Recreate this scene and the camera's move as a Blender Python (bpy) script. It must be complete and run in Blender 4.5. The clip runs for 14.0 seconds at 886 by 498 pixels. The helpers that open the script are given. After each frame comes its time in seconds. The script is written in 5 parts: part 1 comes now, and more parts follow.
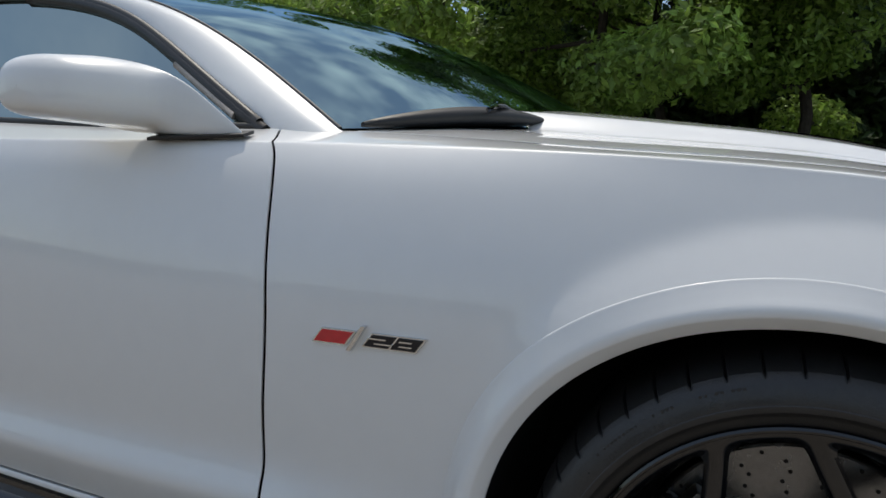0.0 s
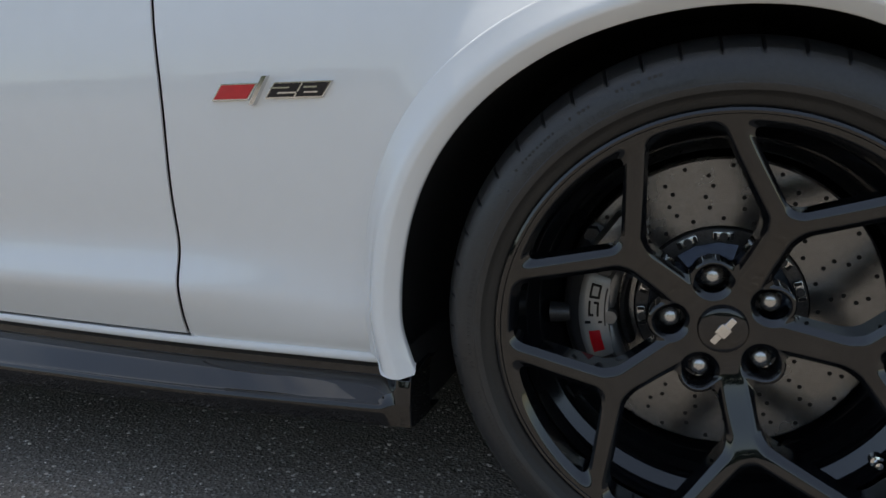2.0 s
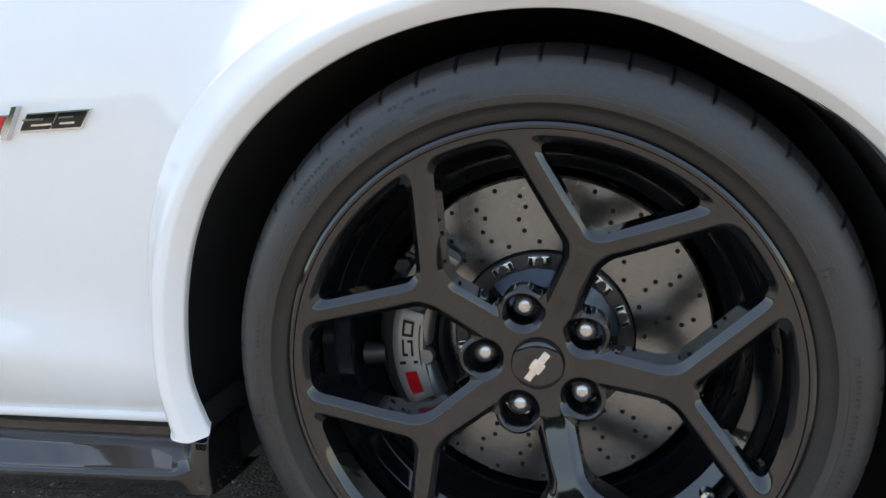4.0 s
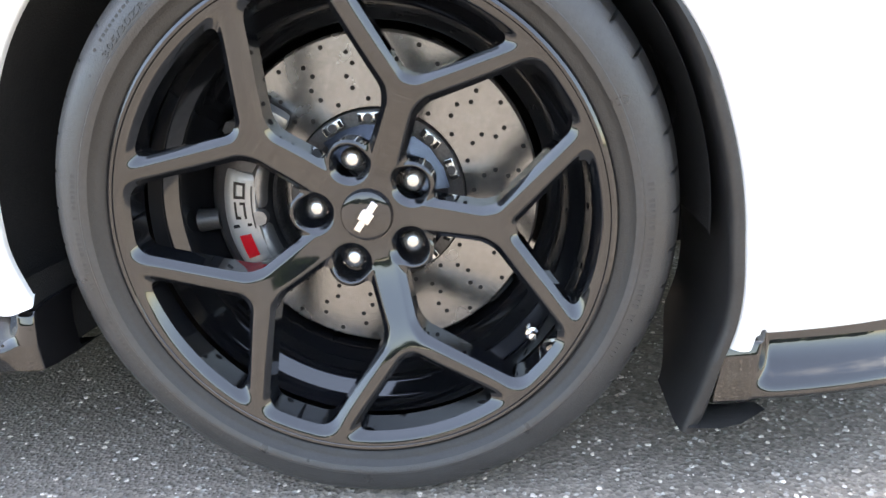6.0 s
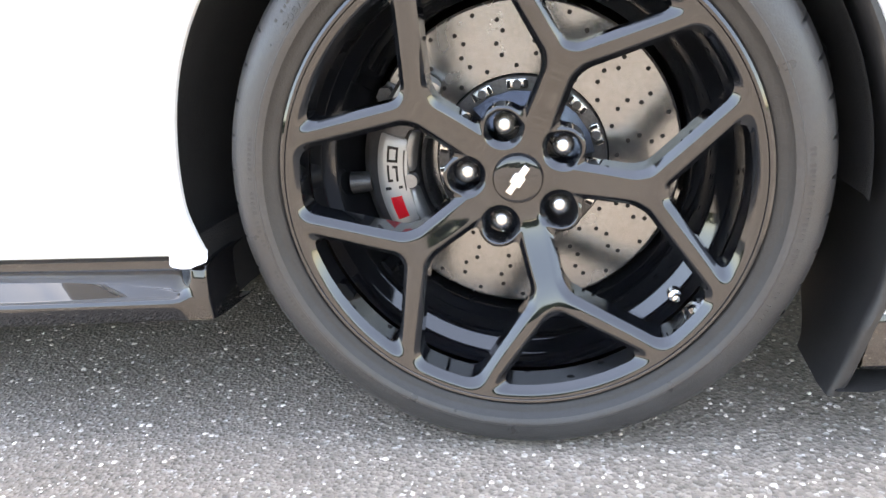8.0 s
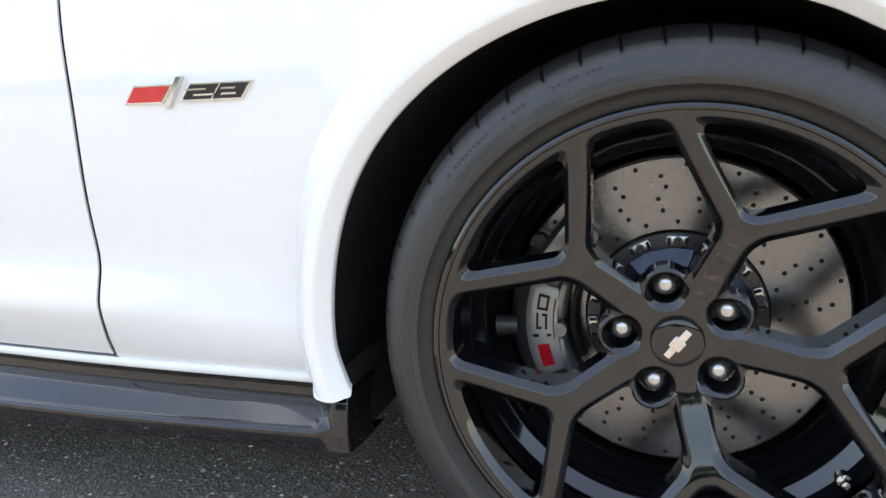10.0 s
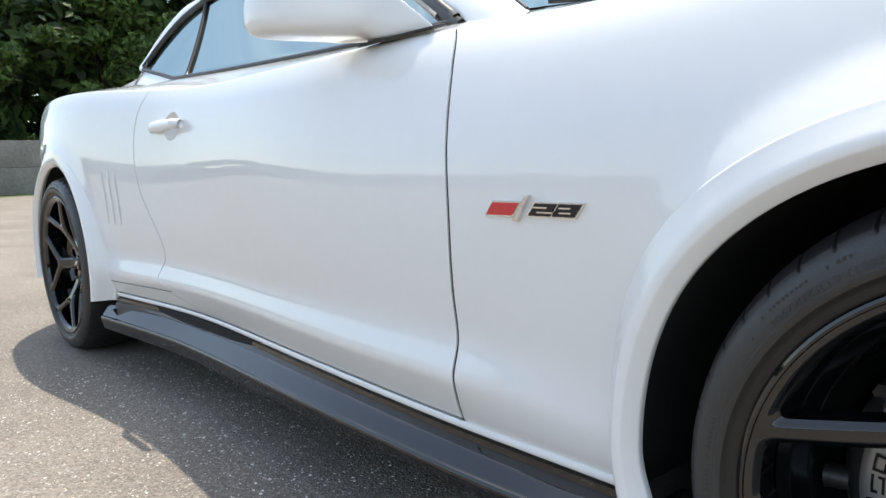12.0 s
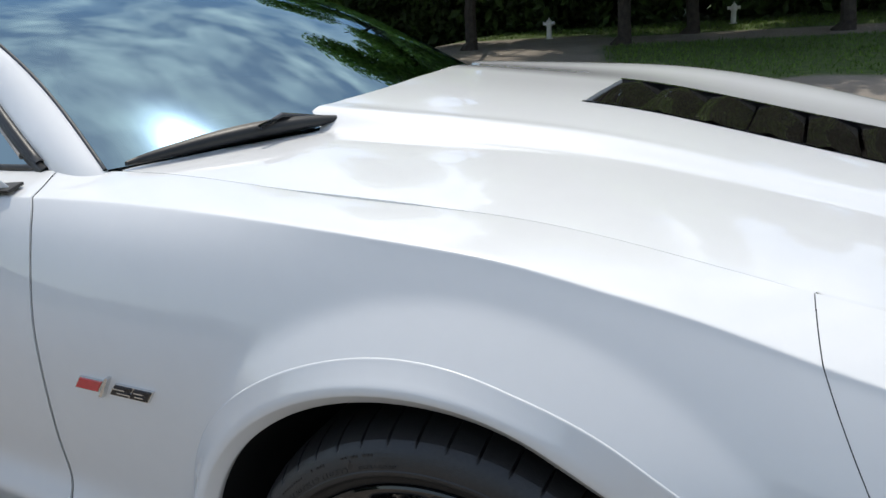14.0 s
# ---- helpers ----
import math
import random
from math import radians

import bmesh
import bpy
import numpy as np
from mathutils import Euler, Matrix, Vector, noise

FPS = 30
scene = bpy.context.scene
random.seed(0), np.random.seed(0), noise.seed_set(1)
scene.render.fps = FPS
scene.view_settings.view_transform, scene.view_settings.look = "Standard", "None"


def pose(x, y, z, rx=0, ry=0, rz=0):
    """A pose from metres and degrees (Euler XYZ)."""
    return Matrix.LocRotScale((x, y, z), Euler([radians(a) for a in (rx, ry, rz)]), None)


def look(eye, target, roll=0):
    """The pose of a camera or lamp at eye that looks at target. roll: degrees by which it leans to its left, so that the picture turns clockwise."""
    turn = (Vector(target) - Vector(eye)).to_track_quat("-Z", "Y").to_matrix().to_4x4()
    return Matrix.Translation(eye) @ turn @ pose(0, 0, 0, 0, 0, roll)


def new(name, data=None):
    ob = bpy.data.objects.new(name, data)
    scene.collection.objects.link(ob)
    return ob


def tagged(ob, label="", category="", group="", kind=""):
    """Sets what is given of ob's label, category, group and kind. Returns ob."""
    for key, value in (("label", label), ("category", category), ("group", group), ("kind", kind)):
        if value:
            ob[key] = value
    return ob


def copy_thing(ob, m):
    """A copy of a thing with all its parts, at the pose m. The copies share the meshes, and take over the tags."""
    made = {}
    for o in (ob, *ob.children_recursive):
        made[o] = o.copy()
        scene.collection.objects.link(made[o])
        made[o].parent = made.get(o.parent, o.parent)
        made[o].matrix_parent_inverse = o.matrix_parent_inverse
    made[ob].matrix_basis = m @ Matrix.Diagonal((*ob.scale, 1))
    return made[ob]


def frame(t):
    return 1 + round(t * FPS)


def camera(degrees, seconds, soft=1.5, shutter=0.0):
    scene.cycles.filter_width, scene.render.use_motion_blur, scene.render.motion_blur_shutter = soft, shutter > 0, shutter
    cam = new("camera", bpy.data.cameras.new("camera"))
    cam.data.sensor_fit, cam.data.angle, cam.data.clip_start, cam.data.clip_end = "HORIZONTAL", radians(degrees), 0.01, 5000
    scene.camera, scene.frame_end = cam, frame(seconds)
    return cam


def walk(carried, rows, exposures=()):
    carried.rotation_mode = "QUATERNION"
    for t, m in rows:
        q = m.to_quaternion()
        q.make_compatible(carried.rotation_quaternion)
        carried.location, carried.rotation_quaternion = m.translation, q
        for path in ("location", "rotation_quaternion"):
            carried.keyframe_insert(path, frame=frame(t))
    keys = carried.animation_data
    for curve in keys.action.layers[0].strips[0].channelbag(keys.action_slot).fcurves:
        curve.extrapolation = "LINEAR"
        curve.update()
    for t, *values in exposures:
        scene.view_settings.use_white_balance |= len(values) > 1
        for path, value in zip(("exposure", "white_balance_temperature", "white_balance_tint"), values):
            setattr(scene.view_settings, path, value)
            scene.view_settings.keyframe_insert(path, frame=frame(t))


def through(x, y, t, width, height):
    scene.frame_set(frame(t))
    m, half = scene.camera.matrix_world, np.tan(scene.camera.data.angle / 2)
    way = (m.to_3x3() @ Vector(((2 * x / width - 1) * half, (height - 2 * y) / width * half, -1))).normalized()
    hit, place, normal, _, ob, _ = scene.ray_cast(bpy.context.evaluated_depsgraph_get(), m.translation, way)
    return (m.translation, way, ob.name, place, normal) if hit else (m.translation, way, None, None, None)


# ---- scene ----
cam = camera(62.5, 14.0)
PATH = [
    (0, (-0.057, -0.945, 0.797), (-0.830, 0.895, 0.669), 2.5),
    (0.5, (-0.054, -0.935, 0.718), (-0.805, 0.899, 0.451), 1.1),
    (1, (-0.070, -0.943, 0.685), (-0.744, 0.894, 0.271), 0.1),
    (1.5, (-0.058, -0.939, 0.654), (-0.696, 0.900, 0.196), -0.8),
    (2, (-0.019, -0.904, 0.587), (-0.654, 0.952, 0.198), -1.3),
    (4.5, (0.148, -0.764, 0.581), (-0.253, 1.164, 0.233), -3.9),
    (5, (0.179, -0.764, 0.548), (-0.123, 1.166, 0.118), -3.9),
    (5.5, (0.185, -0.774, 0.528), (-0.055, 1.152, 0.043), -3.9),
    (6, (0.189, -0.787, 0.496), (-0.028, 1.125, -0.046), -4.3),
    (6.5, (0.182, -0.800, 0.479), (-0.030, 1.097, -0.115), -4.2),
    (7, (0.149, -0.821, 0.479), (-0.120, 1.057, -0.153), -4.3),
    (7.5, (0.125, -0.834, 0.487), (-0.224, 1.031, -0.145), -4.8),
    (10, (0.016, -0.820, 0.590), (-0.583, 1.045, 0.187), -2.3),
    (10.5, (0.038, -0.791, 0.611), (-0.989, 0.876, 0.201), -4.5),
    (11, (0.044, -0.803, 0.662), (-1.213, 0.700, 0.265), -5.4),
    (11.5, (0.077, -0.812, 0.682), (-1.357, 0.548, 0.375), -4.0),
    (12, (0.122, -0.806, 0.680), (-1.373, 0.498, 0.431), -1.9),
    (12.5, (0.180, -0.773, 0.697), (-1.205, 0.655, 0.488), -0.6),
    (13, (0.307, -0.735, 0.779), (-0.823, 0.898, 0.636), -1.3),
    (13.5, (0.393, -0.771, 0.901), (-0.525, 0.979, 0.593), -3.2),
    (14, (0.393, -0.761, 1.072), (-0.489, 0.959, 0.558), -2.7),
]
walk(cam, [(t, look(eye, target, roll)) for t, eye, target, roll in PATH],
     exposures=[(0, -0.12, 7100, 8), (0.6, -0.15, 7050, 8), (1.2, 0.15, 7150, 8), (2.2, 0.44, 7250, 8), (4.3, 1.75, 7200, 9), (5, 2.38, 7200, 9), (5.5, 2.74, 7350, 10), (7.7, 3.3, 7950, 13), (9.8, 2.0, 7450, 11), (10.5, 1.66, 7450, 10), (11.2, 1.38, 7350, 10), (12, 1.08, 7200, 8), (12.6, 0.72, 7100, 8), (13.5, 0.51, 7000, 8), (14, 0.2, 6950, 8)])

# ---- world, sun ----
SUN = Vector((-0.26, 0.247, 0.93)).normalized()
world = bpy.data.worlds.new("sky")
scene.world = world
world.use_nodes = True
wn, wl = world.node_tree.nodes, world.node_tree.links
wn.clear()
sky = wn.new("ShaderNodeTexSky")
sky.sky_type, sky.sun_disc = "NISHITA", False
sky.dust_density, sky.ozone_density = 0.4, 1.4
sky.sun_elevation = math.asin(SUN.z)
sky.sun_rotation = math.atan2(SUN.x, SUN.y)
wco = wn.new("ShaderNodeTexCoord")
wmap = wn.new("ShaderNodeMapping")
wmap.inputs["Scale"].default_value = (2.0, 2.0, 2.0)
wnoise = wn.new("ShaderNodeTexNoise")
wnoise.inputs["Scale"].default_value, wnoise.inputs["Detail"].default_value, wnoise.inputs["Roughness"].default_value = 5.2, 5.0, 0.54
wramp = wn.new("ShaderNodeValToRGB")
wramp.color_ramp.elements[0].position, wramp.color_ramp.elements[1].position = 0.38, 0.74
wramp.color_ramp.elements[0].color = (0.10, 0.10, 0.10, 1)
wmix = wn.new("ShaderNodeMix")
wmix.data_type = "RGBA"
wmix.inputs[7].default_value = (10.0, 10.3, 10.8, 1)
wbg = wn.new("ShaderNodeBackground")
wbg.inputs["Strength"].default_value = 0.15
wout = wn.new("ShaderNodeOutputWorld")
wl.new(wco.outputs["Generated"], wmap.inputs["Vector"])
wl.new(wmap.outputs["Vector"], wnoise.inputs["Vector"])
wl.new(wnoise.outputs["Fac"], wramp.inputs["Fac"])
wsep = wn.new("ShaderNodeSeparateXYZ")
whigh = wn.new("ShaderNodeMapRange")
whigh.inputs["From Min"].default_value, whigh.inputs["From Max"].default_value = 0.30, 0.65
wcloud = wn.new("ShaderNodeMath")
wcloud.operation = "MULTIPLY"
wlow = wn.new("ShaderNodeMapRange")
wlow.inputs["From Min"].default_value, wlow.inputs["From Max"].default_value = 0.0, 0.45
wlow.inputs["To Min"].default_value, wlow.inputs["To Max"].default_value = 0.75, 1.0
wdim = wn.new("ShaderNodeVectorMath")
wdim.operation = "SCALE"
wl.new(wco.outputs["Generated"], wsep.inputs["Vector"])
wl.new(wsep.outputs["Z"], whigh.inputs["Value"])
wl.new(wsep.outputs["Z"], wlow.inputs["Value"])
wl.new(wramp.outputs["Color"], wcloud.inputs[0])
wl.new(whigh.outputs["Result"], wcloud.inputs[1])
wside = wn.new("ShaderNodeMapRange")
wside.inputs["From Min"].default_value, wside.inputs["From Max"].default_value = -0.25, 0.15
wbank = wn.new("ShaderNodeMath")
wbank.operation = "MULTIPLY"
wl.new(wsep.outputs["Y"], wside.inputs["Value"])
wl.new(wcloud.outputs["Value"], wbank.inputs[0])
wl.new(wside.outputs["Result"], wbank.inputs[1])
whaze = wn.new("ShaderNodeMapRange")
whaze.inputs["From Min"].default_value, whaze.inputs["From Max"].default_value = -0.25, 0.15
whaze.inputs["To Min"].default_value, whaze.inputs["To Max"].default_value = 0.08, 0.0
wsum = wn.new("ShaderNodeMath")
wsum.operation = "ADD"
wl.new(wsep.outputs["Y"], whaze.inputs["Value"])
wl.new(whaze.outputs["Result"], wsum.inputs[0])
wl.new(wbank.outputs["Value"], wsum.inputs[1])
wl.new(wsum.outputs["Value"], wmix.inputs[0])
wl.new(sky.outputs["Color"], wdim.inputs[0])
wl.new(wlow.outputs["Result"], wdim.inputs["Scale"])
wl.new(wdim.outputs["Vector"], wmix.inputs[6])
# thin cloud glows round the sun
wdot = wn.new("ShaderNodeVectorMath")
wdot.operation = "DOT_PRODUCT"
wdot.inputs[1].default_value = SUN
wl.new(wco.outputs["Generated"], wdot.inputs[0])
wnear = wn.new("ShaderNodeMapRange")
wnear.inputs["From Min"].default_value, wnear.inputs["From Max"].default_value = 0.955, 1.0
wpow = wn.new("ShaderNodeMath")
wpow.operation = "POWER"
wpow.inputs[1].default_value = 26.0
wgain = wn.new("ShaderNodeMath")
wgain.operation = "MULTIPLY_ADD"
wgain.inputs[1].default_value, wgain.inputs[2].default_value = 9.0, 1.0
wglow = wn.new("ShaderNodeVectorMath")
wglow.operation = "SCALE"
wl.new(wdot.outputs["Value"], wnear.inputs["Value"])
wl.new(wnear.outputs["Result"], wpow.inputs[0])
wl.new(wpow.outputs["Value"], wgain.inputs[0])
wl.new(wmix.outputs[2], wglow.inputs[0])
wl.new(wgain.outputs["Value"], wglow.inputs["Scale"])
wl.new(wglow.outputs["Vector"], wbg.inputs["Color"])
wl.new(wbg.outputs["Background"], wout.inputs["Surface"])
sun = new("sun", bpy.data.lights.new("sun", "SUN"))
sun.data.energy, sun.data.angle, sun.data.color = 2.2, radians(0.6), (1.0, 0.965, 0.92)
sun.matrix_world = look(SUN * 30, (0, 0, 0))


# ---- materials ----
def material(name, color, rough=0.5, metal=0.0, coat=0.0, vary=0.0, scale=20.0, bump=0.0, bump_scale=200.0, rough_vary=0.0, random_tint=0.0, second=None, coat_ior=1.5, coat_rough=0.012):
    """A node material: base colour broken by noise at two scales, with fine relief and uneven gloss."""
    m = bpy.data.materials.new(name)
    m.use_nodes = True
    nt = m.node_tree
    b = nt.nodes["Principled BSDF"]
    b.inputs["Base Color"].default_value = (*color, 1)
    b.inputs["Roughness"].default_value, b.inputs["Metallic"].default_value = rough, metal
    b.inputs["Coat Weight"].default_value, b.inputs["Coat Roughness"].default_value, b.inputs["Coat IOR"].default_value = coat, coat_rough, coat_ior
    if coat and sum(color) < 0.06:
        b.inputs["Specular IOR Level"].default_value = 0.0
    co = nt.nodes.new("ShaderNodeTexCoord")
    if vary or second:
        n1 = nt.nodes.new("ShaderNodeTexNoise")
        n1.inputs["Scale"].default_value, n1.inputs["Detail"].default_value = scale, 6
        n2 = nt.nodes.new("ShaderNodeTexNoise")
        n2.inputs["Scale"].default_value, n2.inputs["Detail"].default_value = scale * 9, 3
        add = nt.nodes.new("ShaderNodeMath")
        add.operation = "ADD"
        nt.links.new(co.outputs["Object"], n1.inputs["Vector"])
        nt.links.new(co.outputs["Object"], n2.inputs["Vector"])
        nt.links.new(n1.outputs["Fac"], add.inputs[0])
        nt.links.new(n2.outputs["Fac"], add.inputs[1])
        ramp = nt.nodes.new("ShaderNodeMapRange")
        ramp.inputs["From Min"].default_value, ramp.inputs["From Max"].default_value = 0.7, 1.3
        nt.links.new(add.outputs[0], ramp.inputs["Value"])
        mix = nt.nodes.new("ShaderNodeMix")
        mix.data_type = "RGBA"
        lo = second or tuple(c * (1 - vary) for c in color)
        hi = color if second else tuple(min(1, c * (1 + vary)) for c in color)
        mix.inputs[6].default_value, mix.inputs[7].default_value = (*lo, 1), (*hi, 1)
        nt.links.new(ramp.outputs["Result"], mix.inputs[0])
        out = mix.outputs[2]
        if random_tint:
            info = nt.nodes.new("ShaderNodeNewGeometry")
            hsv = nt.nodes.new("ShaderNodeHueSaturation")
            mr = nt.nodes.new("ShaderNodeMapRange")
            mr.inputs["To Min"].default_value, mr.inputs["To Max"].default_value = 1 - random_tint, 1 + random_tint
            nt.links.new(info.outputs["Random Per Island"], mr.inputs["Value"])
            nt.links.new(mr.outputs["Result"], hsv.inputs["Value"])
            nt.links.new(out, hsv.inputs["Color"])
            out = hsv.outputs["Color"]
        nt.links.new(out, b.inputs["Base Color"])
        if rough_vary:
            rr = nt.nodes.new("ShaderNodeMapRange")
            rr.inputs["From Min"].default_value, rr.inputs["From Max"].default_value = 0.3, 0.7
            rr.inputs["To Min"].default_value, rr.inputs["To Max"].default_value = max(0, rough - rough_vary), rough + rough_vary
            nt.links.new(n1.outputs["Fac"], rr.inputs["Value"])
            nt.links.new(rr.outputs["Result"], b.inputs["Roughness"])
    if bump:
        n3 = nt.nodes.new("ShaderNodeTexNoise")
        n3.inputs["Scale"].default_value, n3.inputs["Detail"].default_value = bump_scale, 4
        bp = nt.nodes.new("ShaderNodeBump")
        bp.inputs["Strength"].default_value, bp.inputs["Distance"].default_value = bump, 1.0 / bump_scale
        nt.links.new(co.outputs["Object"], n3.inputs["Vector"])
        nt.links.new(n3.outputs["Fac"], bp.inputs["Height"])
        nt.links.new(bp.outputs["Normal"], b.inputs["Normal"])
    return m


def glass_material(name, tint, through, ior):
    """Tinted car glass: a mirror coat over a see-through dark pane, mixed by Fresnel."""
    m = bpy.data.materials.new(name)
    m.use_nodes = True
    nt = m.node_tree
    nt.nodes.clear()
    out = nt.nodes.new("ShaderNodeOutputMaterial")
    mix = nt.nodes.new("ShaderNodeMixShader")
    clear = nt.nodes.new("ShaderNodeBsdfTransparent")
    clear.inputs["Color"].default_value = (*through, 1)
    gloss = nt.nodes.new("ShaderNodeBsdfGlossy")
    gloss.inputs["Roughness"].default_value, gloss.inputs["Color"].default_value = 0.01, (*tint, 1)
    fres = nt.nodes.new("ShaderNodeFresnel")
    fres.inputs["IOR"].default_value = ior
    nt.links.new(fres.outputs["Fac"], mix.inputs["Fac"])
    nt.links.new(clear.outputs["BSDF"], mix.inputs[1])
    nt.links.new(gloss.outputs["BSDF"], mix.inputs[2])
    nt.links.new(mix.outputs["Shader"], out.inputs["Surface"])
    return m


PAINT = material("white_paint", (0.80, 0.80, 0.79), 0.38, coat=1.0, vary=0.012, scale=3.0, coat_ior=1.46)
BLACK_GLOSS = material("gloss_black_plastic", (0.008, 0.008, 0.009), 0.3, coat=1.0, vary=0.25, scale=9, rough_vary=0.05, coat_ior=1.62, coat_rough=0.02)
RIM_BLACK = material("black_wheel_paint", (0.0050, 0.0055, 0.0066), 0.3, coat=1.0, vary=0.3, scale=14, rough_vary=0.05, coat_ior=1.66, coat_rough=0.06)
BLACK_TRIM = material("black_trim", (0.014, 0.014, 0.0145), 0.45, vary=0.3, scale=30, bump=0.15, bump_scale=700)
LINER = material("liner_felt", (0.008, 0.008, 0.008), 0.9, vary=0.4, scale=25, bump=0.4, bump_scale=400)
RUBBER = material("tyre_rubber", (0.030, 0.0297, 0.0297), 0.38, vary=0.16, scale=22, bump=0.3, bump_scale=500, rough_vary=0.12)
# darker than the sidewall: the arch's shade on the tread is in this colour
TREAD = material("shaded_tread_bead_rubber", (0.011, 0.0105, 0.010), 0.5, vary=0.3, scale=30, bump=0.3, bump_scale=500)
LETTER = material("raised_rubber", (0.024, 0.0235, 0.023), 0.55, vary=0.2, scale=50)
CHROME = material("chrome", (0.70, 0.70, 0.70), 0.08, metal=1.0, vary=0.08, scale=60)
CALIPER = material("caliper_grey", (0.045, 0.046, 0.05), 0.34, metal=0.5, vary=0.2, scale=40, bump=0.1, bump_scale=900)
SILVER = material("caliper_silver", (0.18, 0.18, 0.18), 0.33, metal=0.6, vary=0.12, scale=40, bump=0.1, bump_scale=900)
NUT = material("polished_nut", (0.56, 0.555, 0.545), 0.24, metal=0.9, vary=0.1, scale=90)
# blue in the base colour stands for sky mirrored in the hat plates
SKY_TINTED = material("sky_tinted_hat", (0.10, 0.112, 0.135), 0.2, metal=0.9, vary=0.15, scale=40, rough_vary=0.05)
STEEL = material("brushed_steel", (0.34, 0.333, 0.32), 0.42, metal=1.0, vary=0.2, scale=60)
DARK_STEEL = material("dark_steel", (0.06, 0.06, 0.062), 0.4, metal=0.7, vary=0.35, scale=35, rough_vary=0.1)
DISC = material("carbon_ceramic_disc", (0.212, 0.213, 0.212), 0.23, metal=0.85, vary=0.16, scale=26, bump=0.06, bump_scale=900, rough_vary=0.06)
# near-black colour standing for the shade inside holes and slots
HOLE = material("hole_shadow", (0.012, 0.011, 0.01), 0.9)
RED = material("red_enamel", (0.62, 0.015, 0.025), 0.2, coat=0.8, vary=0.08, scale=80)
BLACK_ENAMEL = material("black_enamel", (0.015, 0.015, 0.017), 0.15, coat=0.8, vary=0.2, scale=80)
ORANGE = material("amber_lens", (0.86, 0.22, 0.035), 0.25, coat=1.0, vary=0.12, scale=120)
GLASS = glass_material("windscreen_glass", (0.57, 0.85, 1.0), (0.03, 0.035, 0.035), 3.6)
SIDE_GLASS = glass_material("side_window_glass", (0.36, 0.43, 0.42), (0.03, 0.035, 0.035), 1.5)
SAIL = material("warm_grey_plastic", (0.34, 0.31, 0.29), 0.5, vary=0.15, scale=30)
CABIN = material("dark_cabin_cloth", (0.02, 0.02, 0.022), 0.8, vary=0.3, scale=20)
CARBON = material("smoked_black_plastic", (0.014, 0.013, 0.011), 0.1, coat=0.5, vary=0.3, scale=12)
BARK = material("bark", (0.050, 0.040, 0.032), 0.9, vary=0.45, scale=9, bump=0.9, bump_scale=30)
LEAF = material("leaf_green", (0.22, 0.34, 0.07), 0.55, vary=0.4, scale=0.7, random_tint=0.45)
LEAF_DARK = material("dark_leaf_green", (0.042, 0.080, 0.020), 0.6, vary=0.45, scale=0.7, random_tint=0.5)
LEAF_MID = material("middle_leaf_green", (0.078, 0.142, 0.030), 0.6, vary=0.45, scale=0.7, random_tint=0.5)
GRASS = material("grass_blade_green", (0.10, 0.17, 0.03), 0.6, vary=0.4, scale=0.5, random_tint=0.4)
CONCRETE = material("concrete", (0.22, 0.215, 0.20), 0.85, vary=0.25, scale=1.5, bump=0.4, bump_scale=60)
WHITE_METAL = material("white_cast_iron", (0.70, 0.70, 0.67), 0.5, vary=0.12, scale=8, bump=0.2, bump_scale=80)
CHIP = material("stone_chip", (0.72, 0.67, 0.60), 0.7, vary=0.25, scale=14, random_tint=0.5, second=(0.32, 0.25, 0.19))
for leafy, share in ((LEAF, 0.45), (LEAF_DARK, 0.25), (LEAF_MID, 0.3), (GRASS, 0.3)):
    tree_ = leafy.node_tree
    shine, out_ = tree_.nodes["Principled BSDF"], tree_.nodes["Material Output"]
    glow = tree_.nodes.new("ShaderNodeBsdfTranslucent")
    both = tree_.nodes.new("ShaderNodeMixShader")
    both.inputs["Fac"].default_value = share
    tree_.links.new(shine.inputs["Base Color"].links[0].from_socket, glow.inputs["Color"])
    tree_.links.new(shine.outputs["BSDF"], both.inputs[1])
    tree_.links.new(glow.outputs["BSDF"], both.inputs[2])
    tree_.links.new(both.outputs["Shader"], out_.inputs["Surface"])


